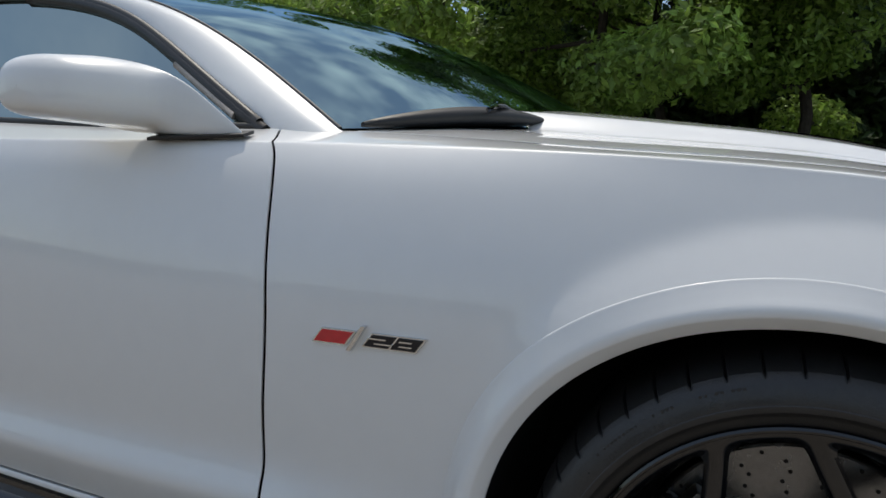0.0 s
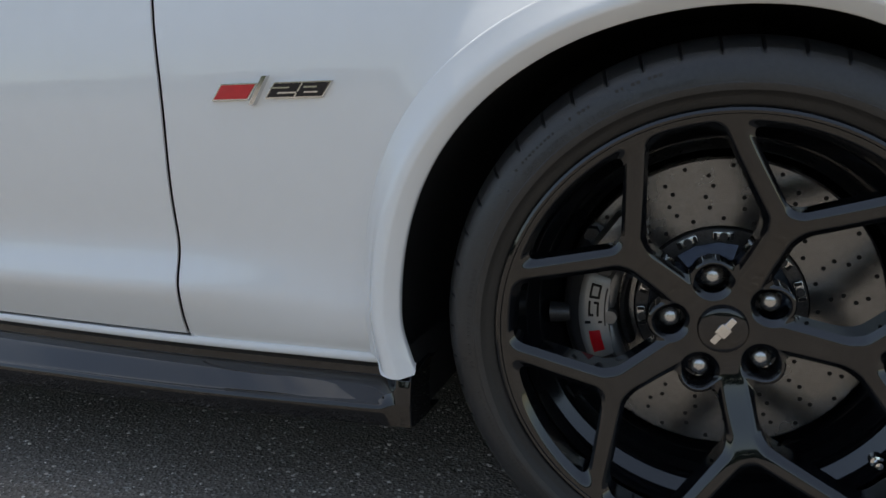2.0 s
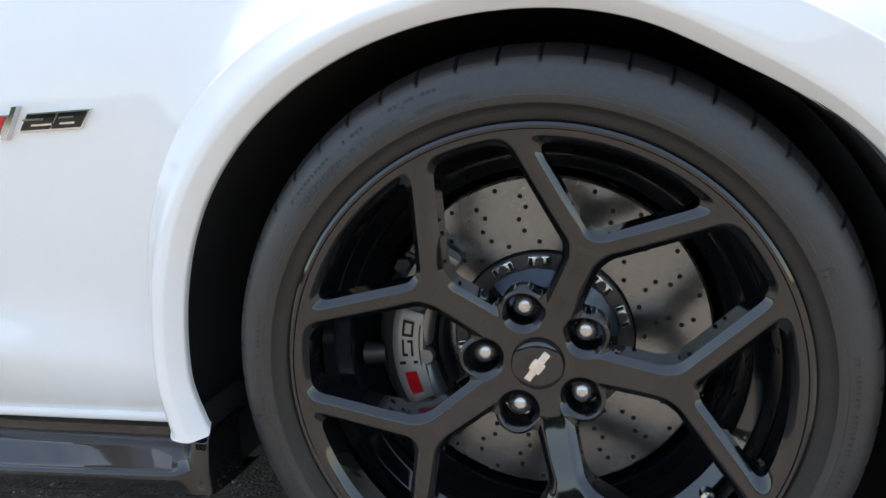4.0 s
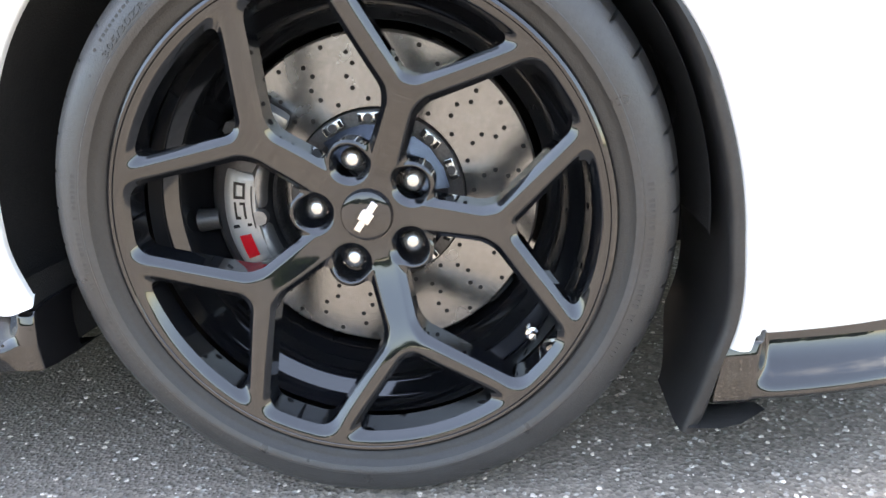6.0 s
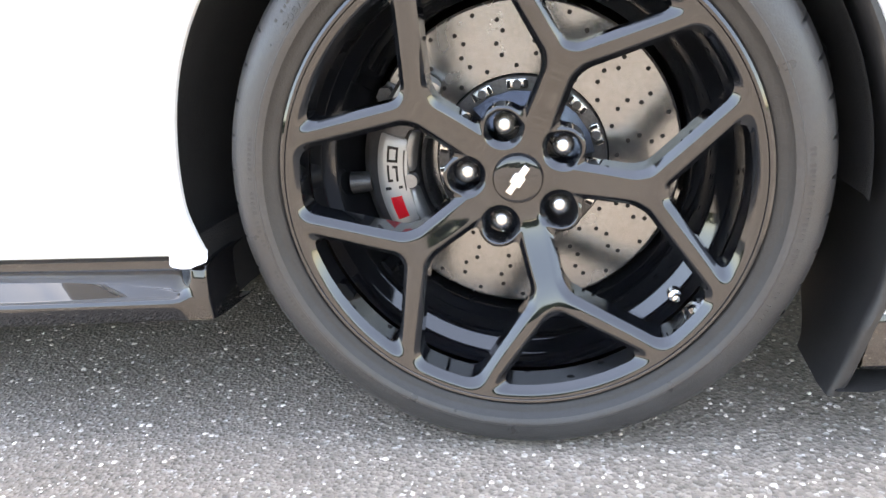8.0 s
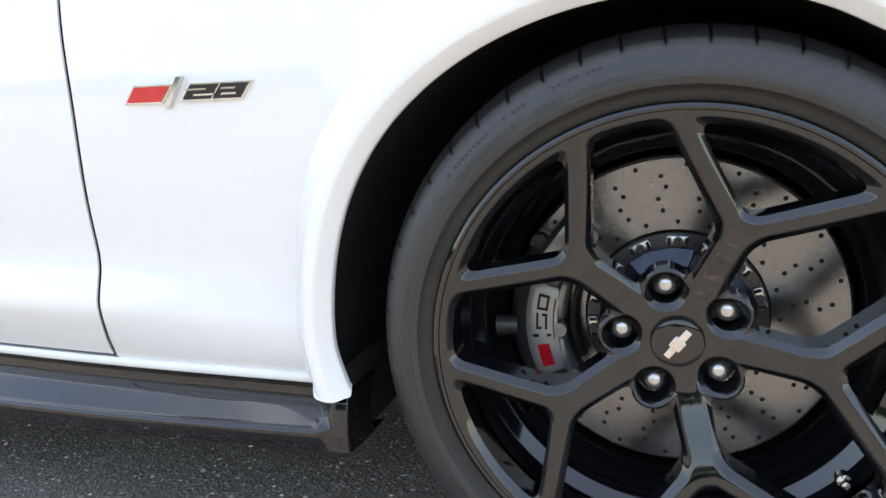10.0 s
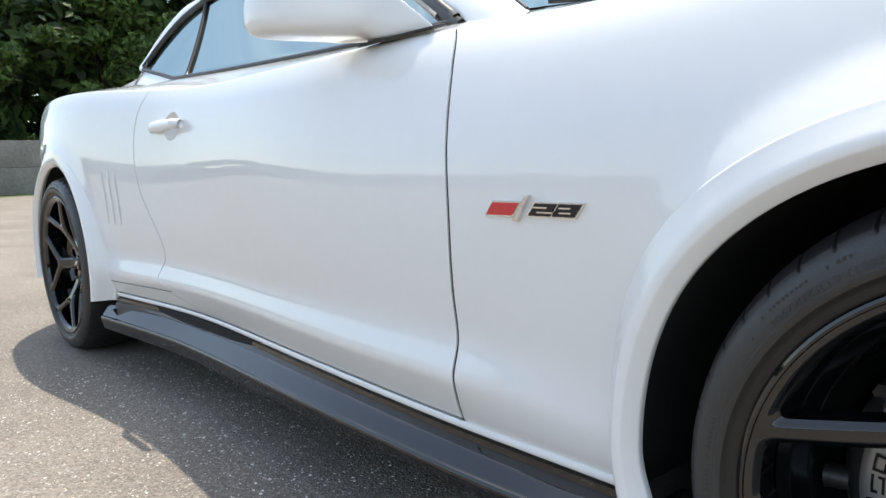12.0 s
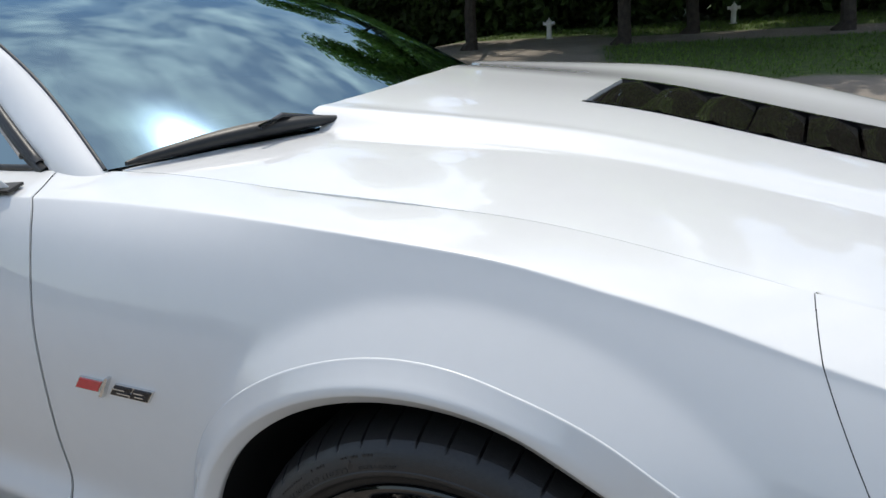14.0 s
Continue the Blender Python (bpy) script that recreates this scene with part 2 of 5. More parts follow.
def ground_material():
    """Worn asphalt with pale chips, changing to mown grass and a pale drive by fixed outlines on the plan."""
    m = bpy.data.materials.new("asphalt_and_grass")
    m.use_nodes = True
    nt = m.node_tree
    nd, lk = nt.nodes, nt.links
    b = nd["Principled BSDF"]
    co = nd.new("ShaderNodeTexCoord")

    def noise_node(scale, detail=5):
        n = nd.new("ShaderNodeTexNoise")
        n.inputs["Scale"].default_value, n.inputs["Detail"].default_value = scale, detail
        lk.new(co.outputs["Object"], n.inputs["Vector"])
        return n

    def ramp_node(src, a, bb, ca, cb):
        r = nd.new("ShaderNodeValToRGB")
        r.color_ramp.elements[0].position, r.color_ramp.elements[1].position = a, bb
        r.color_ramp.elements[0].color, r.color_ramp.elements[1].color = (*ca, 1), (*cb, 1)
        lk.new(src, r.inputs["Fac"])
        return r

    def mix_node(fac, a, c):
        x = nd.new("ShaderNodeMix")
        x.data_type = "RGBA"
        for sock, val in ((0, fac), (6, a), (7, c)):
            lk.new(val, x.inputs[sock])
        return x.outputs[2]

    big = ramp_node(noise_node(1.3).outputs["Fac"], 0.35, 0.7, (0.205, 0.180, 0.155), (0.285, 0.253, 0.220))
    vor = nd.new("ShaderNodeTexVoronoi")
    vor.inputs["Scale"].default_value = 190
    lk.new(co.outputs["Object"], vor.inputs["Vector"])
    sep = nd.new("ShaderNodeSeparateColor")
    lk.new(vor.outputs["Color"], sep.inputs["Color"])
    pale = ramp_node(sep.outputs["Red"], 0.90, 0.99, (0, 0, 0), (1, 1, 1))
    chipcol = ramp_node(sep.outputs["Green"], 0.0, 1.0, (0.26, 0.235, 0.20), (0.54, 0.50, 0.44))
    grain = ramp_node(sep.outputs["Blue"], 0.0, 1.0, (0.62, 0.60, 0.575), (1.22, 1.18, 1.12))
    stony = nd.new("ShaderNodeMix")
    stony.data_type, stony.blend_type = "RGBA", "MULTIPLY"
    stony.inputs[0].default_value = 1.0
    lk.new(big.outputs["Color"], stony.inputs[6])
    lk.new(grain.outputs["Color"], stony.inputs[7])
    asphalt = mix_node(pale.outputs["Color"], stony.outputs[2], chipcol.outputs["Color"])
    grass = ramp_node(noise_node(7).outputs["Fac"], 0.3, 0.7, (0.035, 0.06, 0.014), (0.095, 0.15, 0.03))
    att = nd.new("ShaderNodeAttribute")
    att.attribute_name = "lawn"
    mixed = mix_node(att.outputs["Fac"], asphalt, grass.outputs["Color"])
    lk.new(mixed, b.inputs["Base Color"])
    b.inputs["Roughness"].default_value = 0.85
    bp = nd.new("ShaderNodeBump")
    bp.inputs["Strength"].default_value, bp.inputs["Distance"].default_value = 0.8, 0.003
    lk.new(vor.outputs["Distance"], bp.inputs["Height"])
    lk.new(bp.outputs["Normal"], b.inputs["Normal"])
    return m


GROUND = ground_material()


# ---- mesh helpers ----
def spline(x, keys):
    """A natural cubic spline through (x, value) keys, held flat outside them. Takes arrays."""
    kx, kv = np.array([k[0] for k in keys], float), np.array([k[1] for k in keys], float)
    n = len(kx)
    h = np.diff(kx)
    a = np.zeros((n, n))
    r = np.zeros(n)
    a[0, 0] = a[-1, -1] = 1
    for i in range(1, n - 1):
        a[i, i - 1:i + 2] = h[i - 1], 2 * (h[i - 1] + h[i]), h[i]
        r[i] = 6 * ((kv[i + 1] - kv[i]) / h[i] - (kv[i] - kv[i - 1]) / h[i - 1])
    c = np.linalg.solve(a, r)
    x = np.clip(np.asarray(x, float), kx[0], kx[-1])
    i = np.clip(np.searchsorted(kx, x) - 1, 0, n - 2)
    d0, d1, hi = x - kx[i], kx[i + 1] - x, h[i]
    return (c[i] * d1**3 + c[i + 1] * d0**3) / (6 * hi) + (kv[i] / hi - c[i] * hi / 6) * d1 + (kv[i + 1] / hi - c[i + 1] * hi / 6) * d0


def smooth(x, a, b):
    t = np.clip((np.asarray(x, float) - a) / (b - a), 0, 1)
    return t * t * (3 - 2 * t)


def link_mesh(name, verts, faces, mat, parent=None, label="", flat=False):
    me = bpy.data.meshes.new(name)
    me.from_pydata([tuple(v) for v in verts], [], faces)
    me.materials.append(mat)
    if not flat:
        me.polygons.foreach_set("use_smooth", [True] * len(me.polygons))
    me.update()
    ob = new(name, me)
    if parent:
        ob.parent = parent
    if label:
        tagged(ob, label)
    return ob


def part(name, bm, mat, parent=None, label="", smooth_shade=True):
    """Links a bmesh as one mesh object under a thing or a part."""
    me = bpy.data.meshes.new(name)
    bmesh.ops.recalc_face_normals(bm, faces=bm.faces)
    bm.to_mesh(me)
    bm.free()
    me.materials.append(mat)
    if smooth_shade:
        me.polygons.foreach_set("use_smooth", [True] * len(me.polygons))
        me.set_sharp_from_angle(angle=radians(38))
    ob = new(name, me)
    if parent:
        ob.parent = parent
    if label:
        tagged(ob, label)
    return ob


def box(bm, size, m=Matrix(), bevel=0.0, segments=2):
    made = bmesh.ops.create_cube(bm, size=1, matrix=m @ Matrix.Diagonal((*size, 1)))["verts"]
    if bevel:
        edges = list({e for v in made for e in v.link_edges})
        bmesh.ops.bevel(bm, geom=edges, offset=bevel, segments=segments, profile=0.6, affect="EDGES")


def tube(bm, r1, r2, depth, m=Matrix(), segments=32):
    bmesh.ops.create_cone(bm, cap_ends=True, segments=segments, radius1=r1, radius2=r2, depth=depth, matrix=m)


def panel(name, fn, us, vs, masks, mat, parent=None, label="", depth=0.0, inward=(0, 1, 0), flip=False):
    """A sheet fn(u, v) over a grid, cut along the zero lines of the masks (kept where all are above zero), with its cut edges turned in by depth."""
    U, V = np.meshgrid(us, vs, indexing="ij")
    P = fn(U, V)
    M = [np.broadcast_to(k(U, V, P), U.shape) for k in masks]
    nu, nv = U.shape
    vals = np.stack([U, V, *M], -1)
    verts, index, faces = [], {}, []

    def vert(row):
        key = (round(float(row[0]), 6), round(float(row[1]), 6))
        if key not in index:
            index[key] = len(verts)
            verts.append(key)
        return index[key]

    inside = np.ones(U.shape, bool)
    for k in M:
        inside &= k > 0
    count = inside[:-1, :-1].astype(int) + inside[1:, :-1] + inside[1:, 1:] + inside[:-1, 1:]
    if M:
        stack = np.stack(M, 0) > 0
        out = np.zeros((nu - 1, nv - 1), bool)
        for k in stack:
            out |= ~(k[:-1, :-1] | k[1:, :-1] | k[1:, 1:] | k[:-1, 1:])
    else:
        out = np.zeros((nu - 1, nv - 1), bool)
    for i in range(nu - 1):
        for j in range(nv - 1):
            if out[i, j]:
                continue
            poly = [vals[i, j], vals[i + 1, j], vals[i + 1, j + 1], vals[i, j + 1]]
            if count[i, j] < 4:
                for k in range(2, 2 + len(M)):
                    nxt = []
                    for a, b in zip(poly, poly[1:] + poly[:1]):
                        if a[k] > 0:
                            nxt.append(a)
                        if (a[k] > 0) != (b[k] > 0):
                            f = a[k] / (a[k] - b[k])
                            nxt.append(a + (b - a) * f)
                    poly = nxt
                    if len(poly) < 3:
                        break
            if len(poly) < 3:
                continue
            ids = []
            for row in poly:
                q = vert(row)
                if q not in ids:
                    ids.append(q)
            if len(ids) > 2:
                faces.append(ids[::-1] if flip else ids)
    uv = np.array(verts)
    pts = fn(uv[:, 0], uv[:, 1])
    if depth:
        seen = {}
        for f in faces:
            for a, b in zip(f, f[1:] + f[:1]):
                seen[(a, b)] = seen.get((a, b), 0) + 1
        rim = [(a, b) for (a, b) in seen if (b, a) not in seen]
        pts = list(map(tuple, pts))
        twin = {}
        way = np.array(inward) * depth
        for e in rim:
            for q in e:
                if q not in twin:
                    twin[q] = len(pts)
                    pts.append(pts[q])
                    pts.append(tuple(np.array(pts[q]) + way))
        for a, b in rim:
            faces.append([twin[b], twin[a], twin[a] + 1, twin[b] + 1])
    return link_mesh(name, pts, faces, mat, parent, label)


def lathe(name, profile, mat, parent=None, label="", segments=96, start=0.0, end=360.0, wobble=None):
    """Turns a profile of (radius, y) about the y axis."""
    full = abs(end - start) >= 360
    n = segments if full else segments + 1
    verts, faces = [], []
    for i in range(n):
        a = radians(start + (end - start) * i / segments)
        for k, (r, y) in enumerate(profile):
            if wobble:
                r, y = wobble(i, k, r, y)
            verts.append((r * math.cos(a), y, r * math.sin(a)))
    m = len(profile)
    for i in range(segments):
        j = (i + 1) % n
        for k in range(m - 1):
            faces.append((i * m + k, i * m + k + 1, j * m + k + 1, j * m + k))
    ob = link_mesh(name, verts, faces, mat, parent, label)
    ob.data.set_sharp_from_angle(angle=radians(35))
    return ob


# ---- the car: shape of the body ----
YC = 0.86
ROLL = 0.095  # the far side of hood and roof stands higher
HUB = (0.0228, 0.3250)
CAMBER, STEER = 2.6, 1.5
REAR = (-2.865, 0.327)
ARCH = (0.0, 0.320)


def sill_top(x):
    """Height of the groove above the sill."""
    return 0.2630 + 0.0045 * smooth(-np.asarray(x, float), 0.6, 1.2)


def shoulder_z(x):
    return spline(x, [(-3.8, 0.90), (-3.2, 0.935), (-2.6, 0.94), (-2.0, 0.90), (-1.33, 0.879), (-0.72, 0.878), (-0.24, 0.867), (0.0, 0.852), (0.10, 0.841), (0.20, 0.821), (0.29, 0.801), (0.43, 0.757), (0.95, 0.61)])


def top_edge(x):
    """The line where the sides meet hood, windows and rear deck: y and z."""
    y = spline(x, [(-3.8, 0.30), (-3.0, 0.17), (-2.4, 0.155), (-2.0, 0.125), (-1.4, 0.085), (-1.0, 0.062), (-0.80, 0.070), (-0.62, 0.100), (-0.2, 0.094), (0.1, 0.104), (0.4, 0.108), (0.95, 0.26)])
    z = spline(x, [(-3.8, 0.955), (-3.0, 0.985), (-2.4, 0.968), (-2.0, 0.945), (-1.4, 0.918), (-1.0, 0.906), (-0.64, 0.905), (-0.2, 0.880), (0.1, 0.858), (0.25, 0.832), (0.41, 0.797), (0.95, 0.66)])
    return y, z


def body(x, s):
    """The side of the body at length x, s from 0 at the sill to 1 at the top edge."""
    x, s = np.broadcast_arrays(np.asarray(x, float), np.asarray(s, float))
    zs = shoulder_z(x)
    ty, tz = top_edge(x)
    low = spline(x, [(-3.8, 0.5), (-3.4, 0.13), (-3.1, 0.03), (-2.8, 0.0), (-2.4, 0.015), (-1.95, 0.052), (-1.3, 0.024), (-0.7, 0.0), (-0.4, 0.0), (0.38, 0.01), (0.62, 0.06), (0.95, 0.32)])
    up = spline(x, [(-3.8, 0.4), (-3.4, 0.09), (-3.1, 0.015), (-2.85, -0.005), (-2.4, 0.03), (-1.95, 0.072), (-1.3, 0.032), (-0.7, 0.0), (0.0, 0.0), (0.4, 0.012), (0.62, 0.07), (0.95, 0.32)])
    kick = smooth(x, -0.40, -0.75) * smooth(x, -2.75, -2.2)
    zb = sill_top(x) - 0.0910 * smooth(x, 0.1, 0.34)
    k = 0.020 * kick
    hz = zs - 0.46
    inset = 0.003 + 0.030 * smooth(x, -1.0, -0.55)
    lean = 0.020 * smooth(x, -1.5, -0.85) * smooth(x, 0.80, 0.50)
    slim = lean * smooth(x, -0.05, -0.55)
    ctrl = [
        (low - 0.048, zb), (low - 0.058, zb + 0.02), (low - 0.066 - 0.5 * k, np.maximum(zb + 0.03, 0.325)), (low - 0.062 - k, 0.345 + 0 * x),
        (low - 0.062 - 0.3 * k, 0.375 + 0 * x), (low - 0.064 + 0.2 * k, 0.405 + 0 * x), (low - 0.074, 0.47 + 0 * x),
        (0.5 * (low + up) - 0.086, 0.46 + 0.28 * hz), (up - 0.095 + 0.40 * lean, 0.46 + 0.52 * hz), (up - 0.084 + 0.20 * inset + 0.85 * lean, 0.46 + 0.75 * hz),
        (up - 0.075 + 0.50 * inset + lean, 0.46 + 0.90 * hz), (up - 0.0605 + 0.86 * inset + 0.3 * lean + 0.7 * slim, zs - 0.0085), (up - 0.0570 + inset + slim, zs - 0.0010), (up - 0.0540 + inset + slim, zs + 0.0010),
        (0.4 * (up - 0.054 + inset + slim) + 0.6 * ty, 0.4 * zs + 0.6 * tz + 0.002), (ty, tz)]
    n = len(ctrl)
    Y = np.stack([np.broadcast_to(c[0], x.shape) for c in ctrl])
    Z = np.stack([np.broadcast_to(c[1], x.shape) for c in ctrl])
    Y = np.concatenate([2 * Y[:1] - Y[1:2], Y, 2 * Y[-1:] - Y[-2:-1]])
    Z = np.concatenate([2 * Z[:1] - Z[1:2], Z, 2 * Z[-1:] - Z[-2:-1]])
    p = np.clip(s, 0, 1) * (n - 1)
    i = np.clip(p.astype(int), 0, n - 2)
    f = p - i
    w = [(1 - f)**3 / 6, (3 * f**3 - 6 * f**2 + 4) / 6, (-3 * f**3 + 3 * f**2 + 3 * f + 1) / 6, f**3 / 6]
    y = sum(wk * np.take_along_axis(Y, (i + q)[None], 0)[0] for q, wk in enumerate(w))
    z = sum(wk * np.take_along_axis(Z, (i + q)[None], 0)[0] for q, wk in enumerate(w))
    # sweeps out below the soft arcs over the wheels
    for cx, cz, rr, amount in ((0.030, 0.320, 0.480, -0.32), (-2.86, 0.33, 0.47, -0.20)):
        r = np.hypot(x - cx, z - cz)
        d = np.clip(rr - r, 0, 0.1)
        soft = np.where(d < 0.012, d * d / 0.024, d - 0.006)
        y = y + amount * soft * smooth(z, 0.50 - 0.14 * smooth(x - cx, -0.1, 0.2), 0.68 - 0.10 * smooth(x - cx, -0.1, 0.2))
    return np.stack([x, y, z], -1)


def door_gap(z):
    return spline(z, [(0.2, -0.711), (0.262, -0.7105), (0.30, -0.7055), (0.336, -0.6990), (0.364, -0.7000), (0.42, -0.7010), (0.5, -0.6965), (0.62, -0.6900), (0.70, -0.6965), (0.78, -0.7065), (0.835, -0.716), (0.872, -0.734), (0.886, -0.749), (0.906, -0.785)])


def bumper_gap(z):
    return spline(z, [(0.15, 0.74), (0.40, 0.60), (0.55, 0.517), (0.671, 0.457), (0.74, 0.427), (0.77, 0.416), (0.81, 0.405)])


def rear_gap(z):
    return spline(z, [(0.2, -1.84), (0.275, -1.86), (0.31, -2.0), (0.40, -2.04), (0.6, -2.14), (0.72, -2.175), (0.84, -2.16), (0.96, -2.06)])


def r_front(x, z):
    return np.hypot(x - ARCH[0], z - ARCH[1])


def r_rear(x, z):
    return np.hypot(x + 2.860, z - 0.330)


def lip_shift(ar, front):
    """How far the inner edge of the front lip runs off its circle."""
    c, si = np.cos(ar), np.sin(ar)
    deg = np.degrees(ar)
    wide = 0.006 * np.exp(-((deg - 97) / 30) ** 2) + 0.010 * np.exp(-((deg - 66) / 21) ** 2) + 0.003 * np.exp(-((deg - 118) / 18) ** 2) + 0.011 * smooth(c, 0.55, 0.9) + 0.009 * smooth(-si, 0.05, 0.33) * smooth(c, 0, 0.5)
    return front * (wide + 0.028 * smooth(c, 0.45, 0.95) - 0.022 * smooth(c, 0.6, 0.95) - 0.004 * smooth(-si, -0.3, 0.3) * smooth(c, 0, 0.5)
                    - 0.014 * smooth(-c, 0.90, 1.0) * smooth(-si, -0.02, 0.24))


def lip_radius(ar, r0, front):
    c, si = np.cos(ar), np.sin(ar)
    deg = np.degrees(ar)
    more = 0.013 * np.exp(-((deg - 142) / 24) ** 2) + 0.002 * np.exp(-((deg - 60) / 20) ** 2)
    return r0 + front * (more + 0.022 * smooth(c, 0.6, 0.95) + 0.016 * smooth(-si, -0.3, 0.3) * smooth(c, 0, 0.5)) - 0.005 * smooth(si, 0.3, 1.0)


def lip_width(ar, front):
    return 0.060 + front * (0.0030 + 0.024 * smooth(np.cos(ar), 0.25, 0.85) * smooth(np.sin(ar), 0.0, 0.35))


def lip_outer(x, z, cx, cz, r0, front):
    """How far a point of the side lies outside the outer edge of a wheel arch lip."""
    ar = np.arctan2(z - cz, x - cx)
    return np.hypot(x - cx, z - cz) - lip_radius(ar, r0, front) - 0.987 * lip_width(ar, front)


def side_y(x, z):
    """The y of the body's side at length x and height z."""
    p = body(np.full(400, x), np.linspace(0, 0.82, 400))
    return float(np.interp(z, p[:, 2], p[:, 1]))


def cup_edge(p):
    """Above zero outside the oval cut for the handle's cup."""
    return ((p[..., 0] + 1.925) / 0.052) ** 2 + ((p[..., 2] - 0.790) / 0.040) ** 2 - 1


car = tagged(new("car"), "white two-door sports coupe parked on worn asphalt", "car")
S = np.concatenate([np.linspace(0, 0.5, 46), np.linspace(0.5, 1, 44)[1:]])
panel("fender", body, np.arange(-0.84, 0.80, 0.011), S,
      [lambda u, v, p: u - door_gap(p[..., 2]) - 0.003, lambda u, v, p: bumper_gap(p[..., 2]) - 0.0006 - u, lambda u, v, p: lip_outer(p[..., 0], p[..., 2], *ARCH, 0.354, 1.0), lambda u, v, p: np.where(u < -0.3, p[..., 2] - sill_top(u) - 0.0016, 1.0)],
      PAINT, car, "white painted front fender", depth=0.010, inward=(0, 0.32, -0.95), flip=True)
panel("front_bumper", body, np.arange(0.30, 0.96, 0.015), S,
      [lambda u, v, p: u - bumper_gap(p[..., 2]) - 0.0006, lambda u, v, p: lip_outer(p[..., 0], p[..., 2], *ARCH, 0.354, 1.0)], PAINT, car, "white painted front bumper", depth=0.012, inward=(0.3, 0.7, 0), flip=True)
door = panel("door", body, np.unique(np.concatenate([np.arange(-2.2, -0.66, 0.018), np.arange(-2.0, -1.85, 0.006)])), S,
             [lambda u, v, p: door_gap(p[..., 2]) - 0.003 - u, lambda u, v, p: u - rear_gap(p[..., 2]) - 0.002, lambda u, v, p: p[..., 2] - sill_top(u) - 0.0012, lambda u, v, p: cup_edge(p)],
             PAINT, car, "closed white passenger door", depth=0.003, flip=True)
panel("quarter_panel", body, np.arange(-3.8, -1.80, 0.016), S,
      [lambda u, v, p: rear_gap(p[..., 2]) - 0.002 - u, lambda u, v, p: lip_outer(p[..., 0], p[..., 2], -2.860, 0.330, 0.366, 0.0), lambda u, v, p: p[..., 2] - sill_top(u) - 0.0012],
      PAINT, car, "white rear quarter panel with pressed gills", depth=0.006, flip=True)
panel("inner_shell", lambda u, v: body(u, v) + np.array([0, 0.034, -0.01]), np.arange(-3.6, 0.8, 0.03), np.linspace(0.02, 0.97, 40),
      [lambda u, v, p: r_front(p[..., 0], p[..., 2]) - 0.46, lambda u, v, p: r_rear(p[..., 0], p[..., 2]) - 0.46], BLACK_TRIM, car, flip=True)


def sill_strip(u, v):
    p = body(u, 0 * v)
    yy = p[..., 1] + np.interp(v, [0, 0.3, 0.7, 1], [-0.0015, -0.004, -0.003, 0.008])
    return np.stack([u, yy, sill_top(u) - 0.003 - 0.0165 * v], -1)


panel("sill", sill_strip, np.arange(-2.44, -0.372, 0.02), np.linspace(0, 1, 9), [], PAINT, car, "white painted sill", flip=False, depth=0.02)
# far side of the body, closed off


def far_side(u, v):
    p = body(u, v) * np.array([1, -1, 1]) + np.array([0, 2 * YC, 0])
    p[..., 2] += ROLL * (p[..., 1] - 0.5) * smooth(p[..., 2], 0.45, 0.88) * smooth(p[..., 0], -2.6, -1.7)
    return p


panel("far_side", far_side, np.arange(-3.8, 0.95, 0.03), np.linspace(0, 1, 50),
      [lambda u, v, p: r_front(p[..., 0], p[..., 2]) - 0.375, lambda u, v, p: r_rear(p[..., 0], p[..., 2]) - 0.375], PAINT, car, "white painted driver's side")


def flare(name, cx, cz, r0, y0, a0, a1, front, taper, z0, z1):
    """The lip round a wheel opening: from a crease on the body down to a rounded edge turned in."""
    prof = [(0.0600, 0.0, 0.03), (0.0602, 0.0, 0.0022), (0.0601, 0.0, 0.0008), (0.0592, 0.0, 0.0), (0.057, 0.05, 0), (0.050, 0.26, 0), (0.043, 0.46, 0), (0.036, 0.68, 0), (0.031, 0.85, 0), (0.027, 0.95, 0), (0.023, 1.0, 0), (0.0175, 1.0, 0.0003), (0.0163, 1.0, 0.0010), (0.0150, 1.0, 0.0022), (0.0015, 1.0, 0.0125), (0.0, 1.0, 0.0145), (0.0005, 1.0, 0.0185), (0.001, 1.0, 0.0235)]
    verts, faces, n = [], [], 120
    for i in range(n + 1):
        ar = radians(a0 + (a1 - a0) * i / n)
        lip = y0 + taper * smooth(math.cos(ar), 0.4, 1.0)
        wide = float(lip_width(ar, front))
        ro = lip_radius(ar, r0, front) + wide
        soft = 1 - smooth(math.sin(ar), 0.1, 0.8)
        base = side_y(cx + ro * math.cos(ar), max(0.285, cz + ro * math.sin(ar))) - 0.0004 - 0.0014 * (1 - soft)
        for k, (dr, f, dy) in enumerate(prof):
            r = lip_radius(ar, r0, front) + (dr * wide / 0.06 if dr > 0.017 else dr) + lip_shift(ar, front) * (1 - dr / 0.06)
            low = z0 + (0.004 * (k - 13) if k > 13 else 0.28 * max(0, dr - 0.018)) if math.cos(ar) < 0 else z1
            w = f * (1 - soft) + soft * f * f * (3 - 2 * f)
            if k > 15 and math.cos(ar) > 0.5:
                dy = 0.0145 + 0.002 * (k - 15)
            y = base + (lip - base) * w + dy
            x, z = r * math.cos(ar), cz + r * math.sin(ar)
            if z < low:
                x, z = math.copysign(math.sqrt(max(0.01, r * r - (low - cz) ** 2)), x), low
            verts.append((cx + x, y, z))
    m = len(prof)
    for i in range(n):
        for k in range(m - 1):
            faces.append((i * m + k, i * m + k + 1, (i + 1) * m + k + 1, (i + 1) * m + k))
    ob = link_mesh(name, verts, faces, PAINT, car, "white painted wheel arch lip")
    ob.data.set_sharp_from_angle(angle=radians(50))


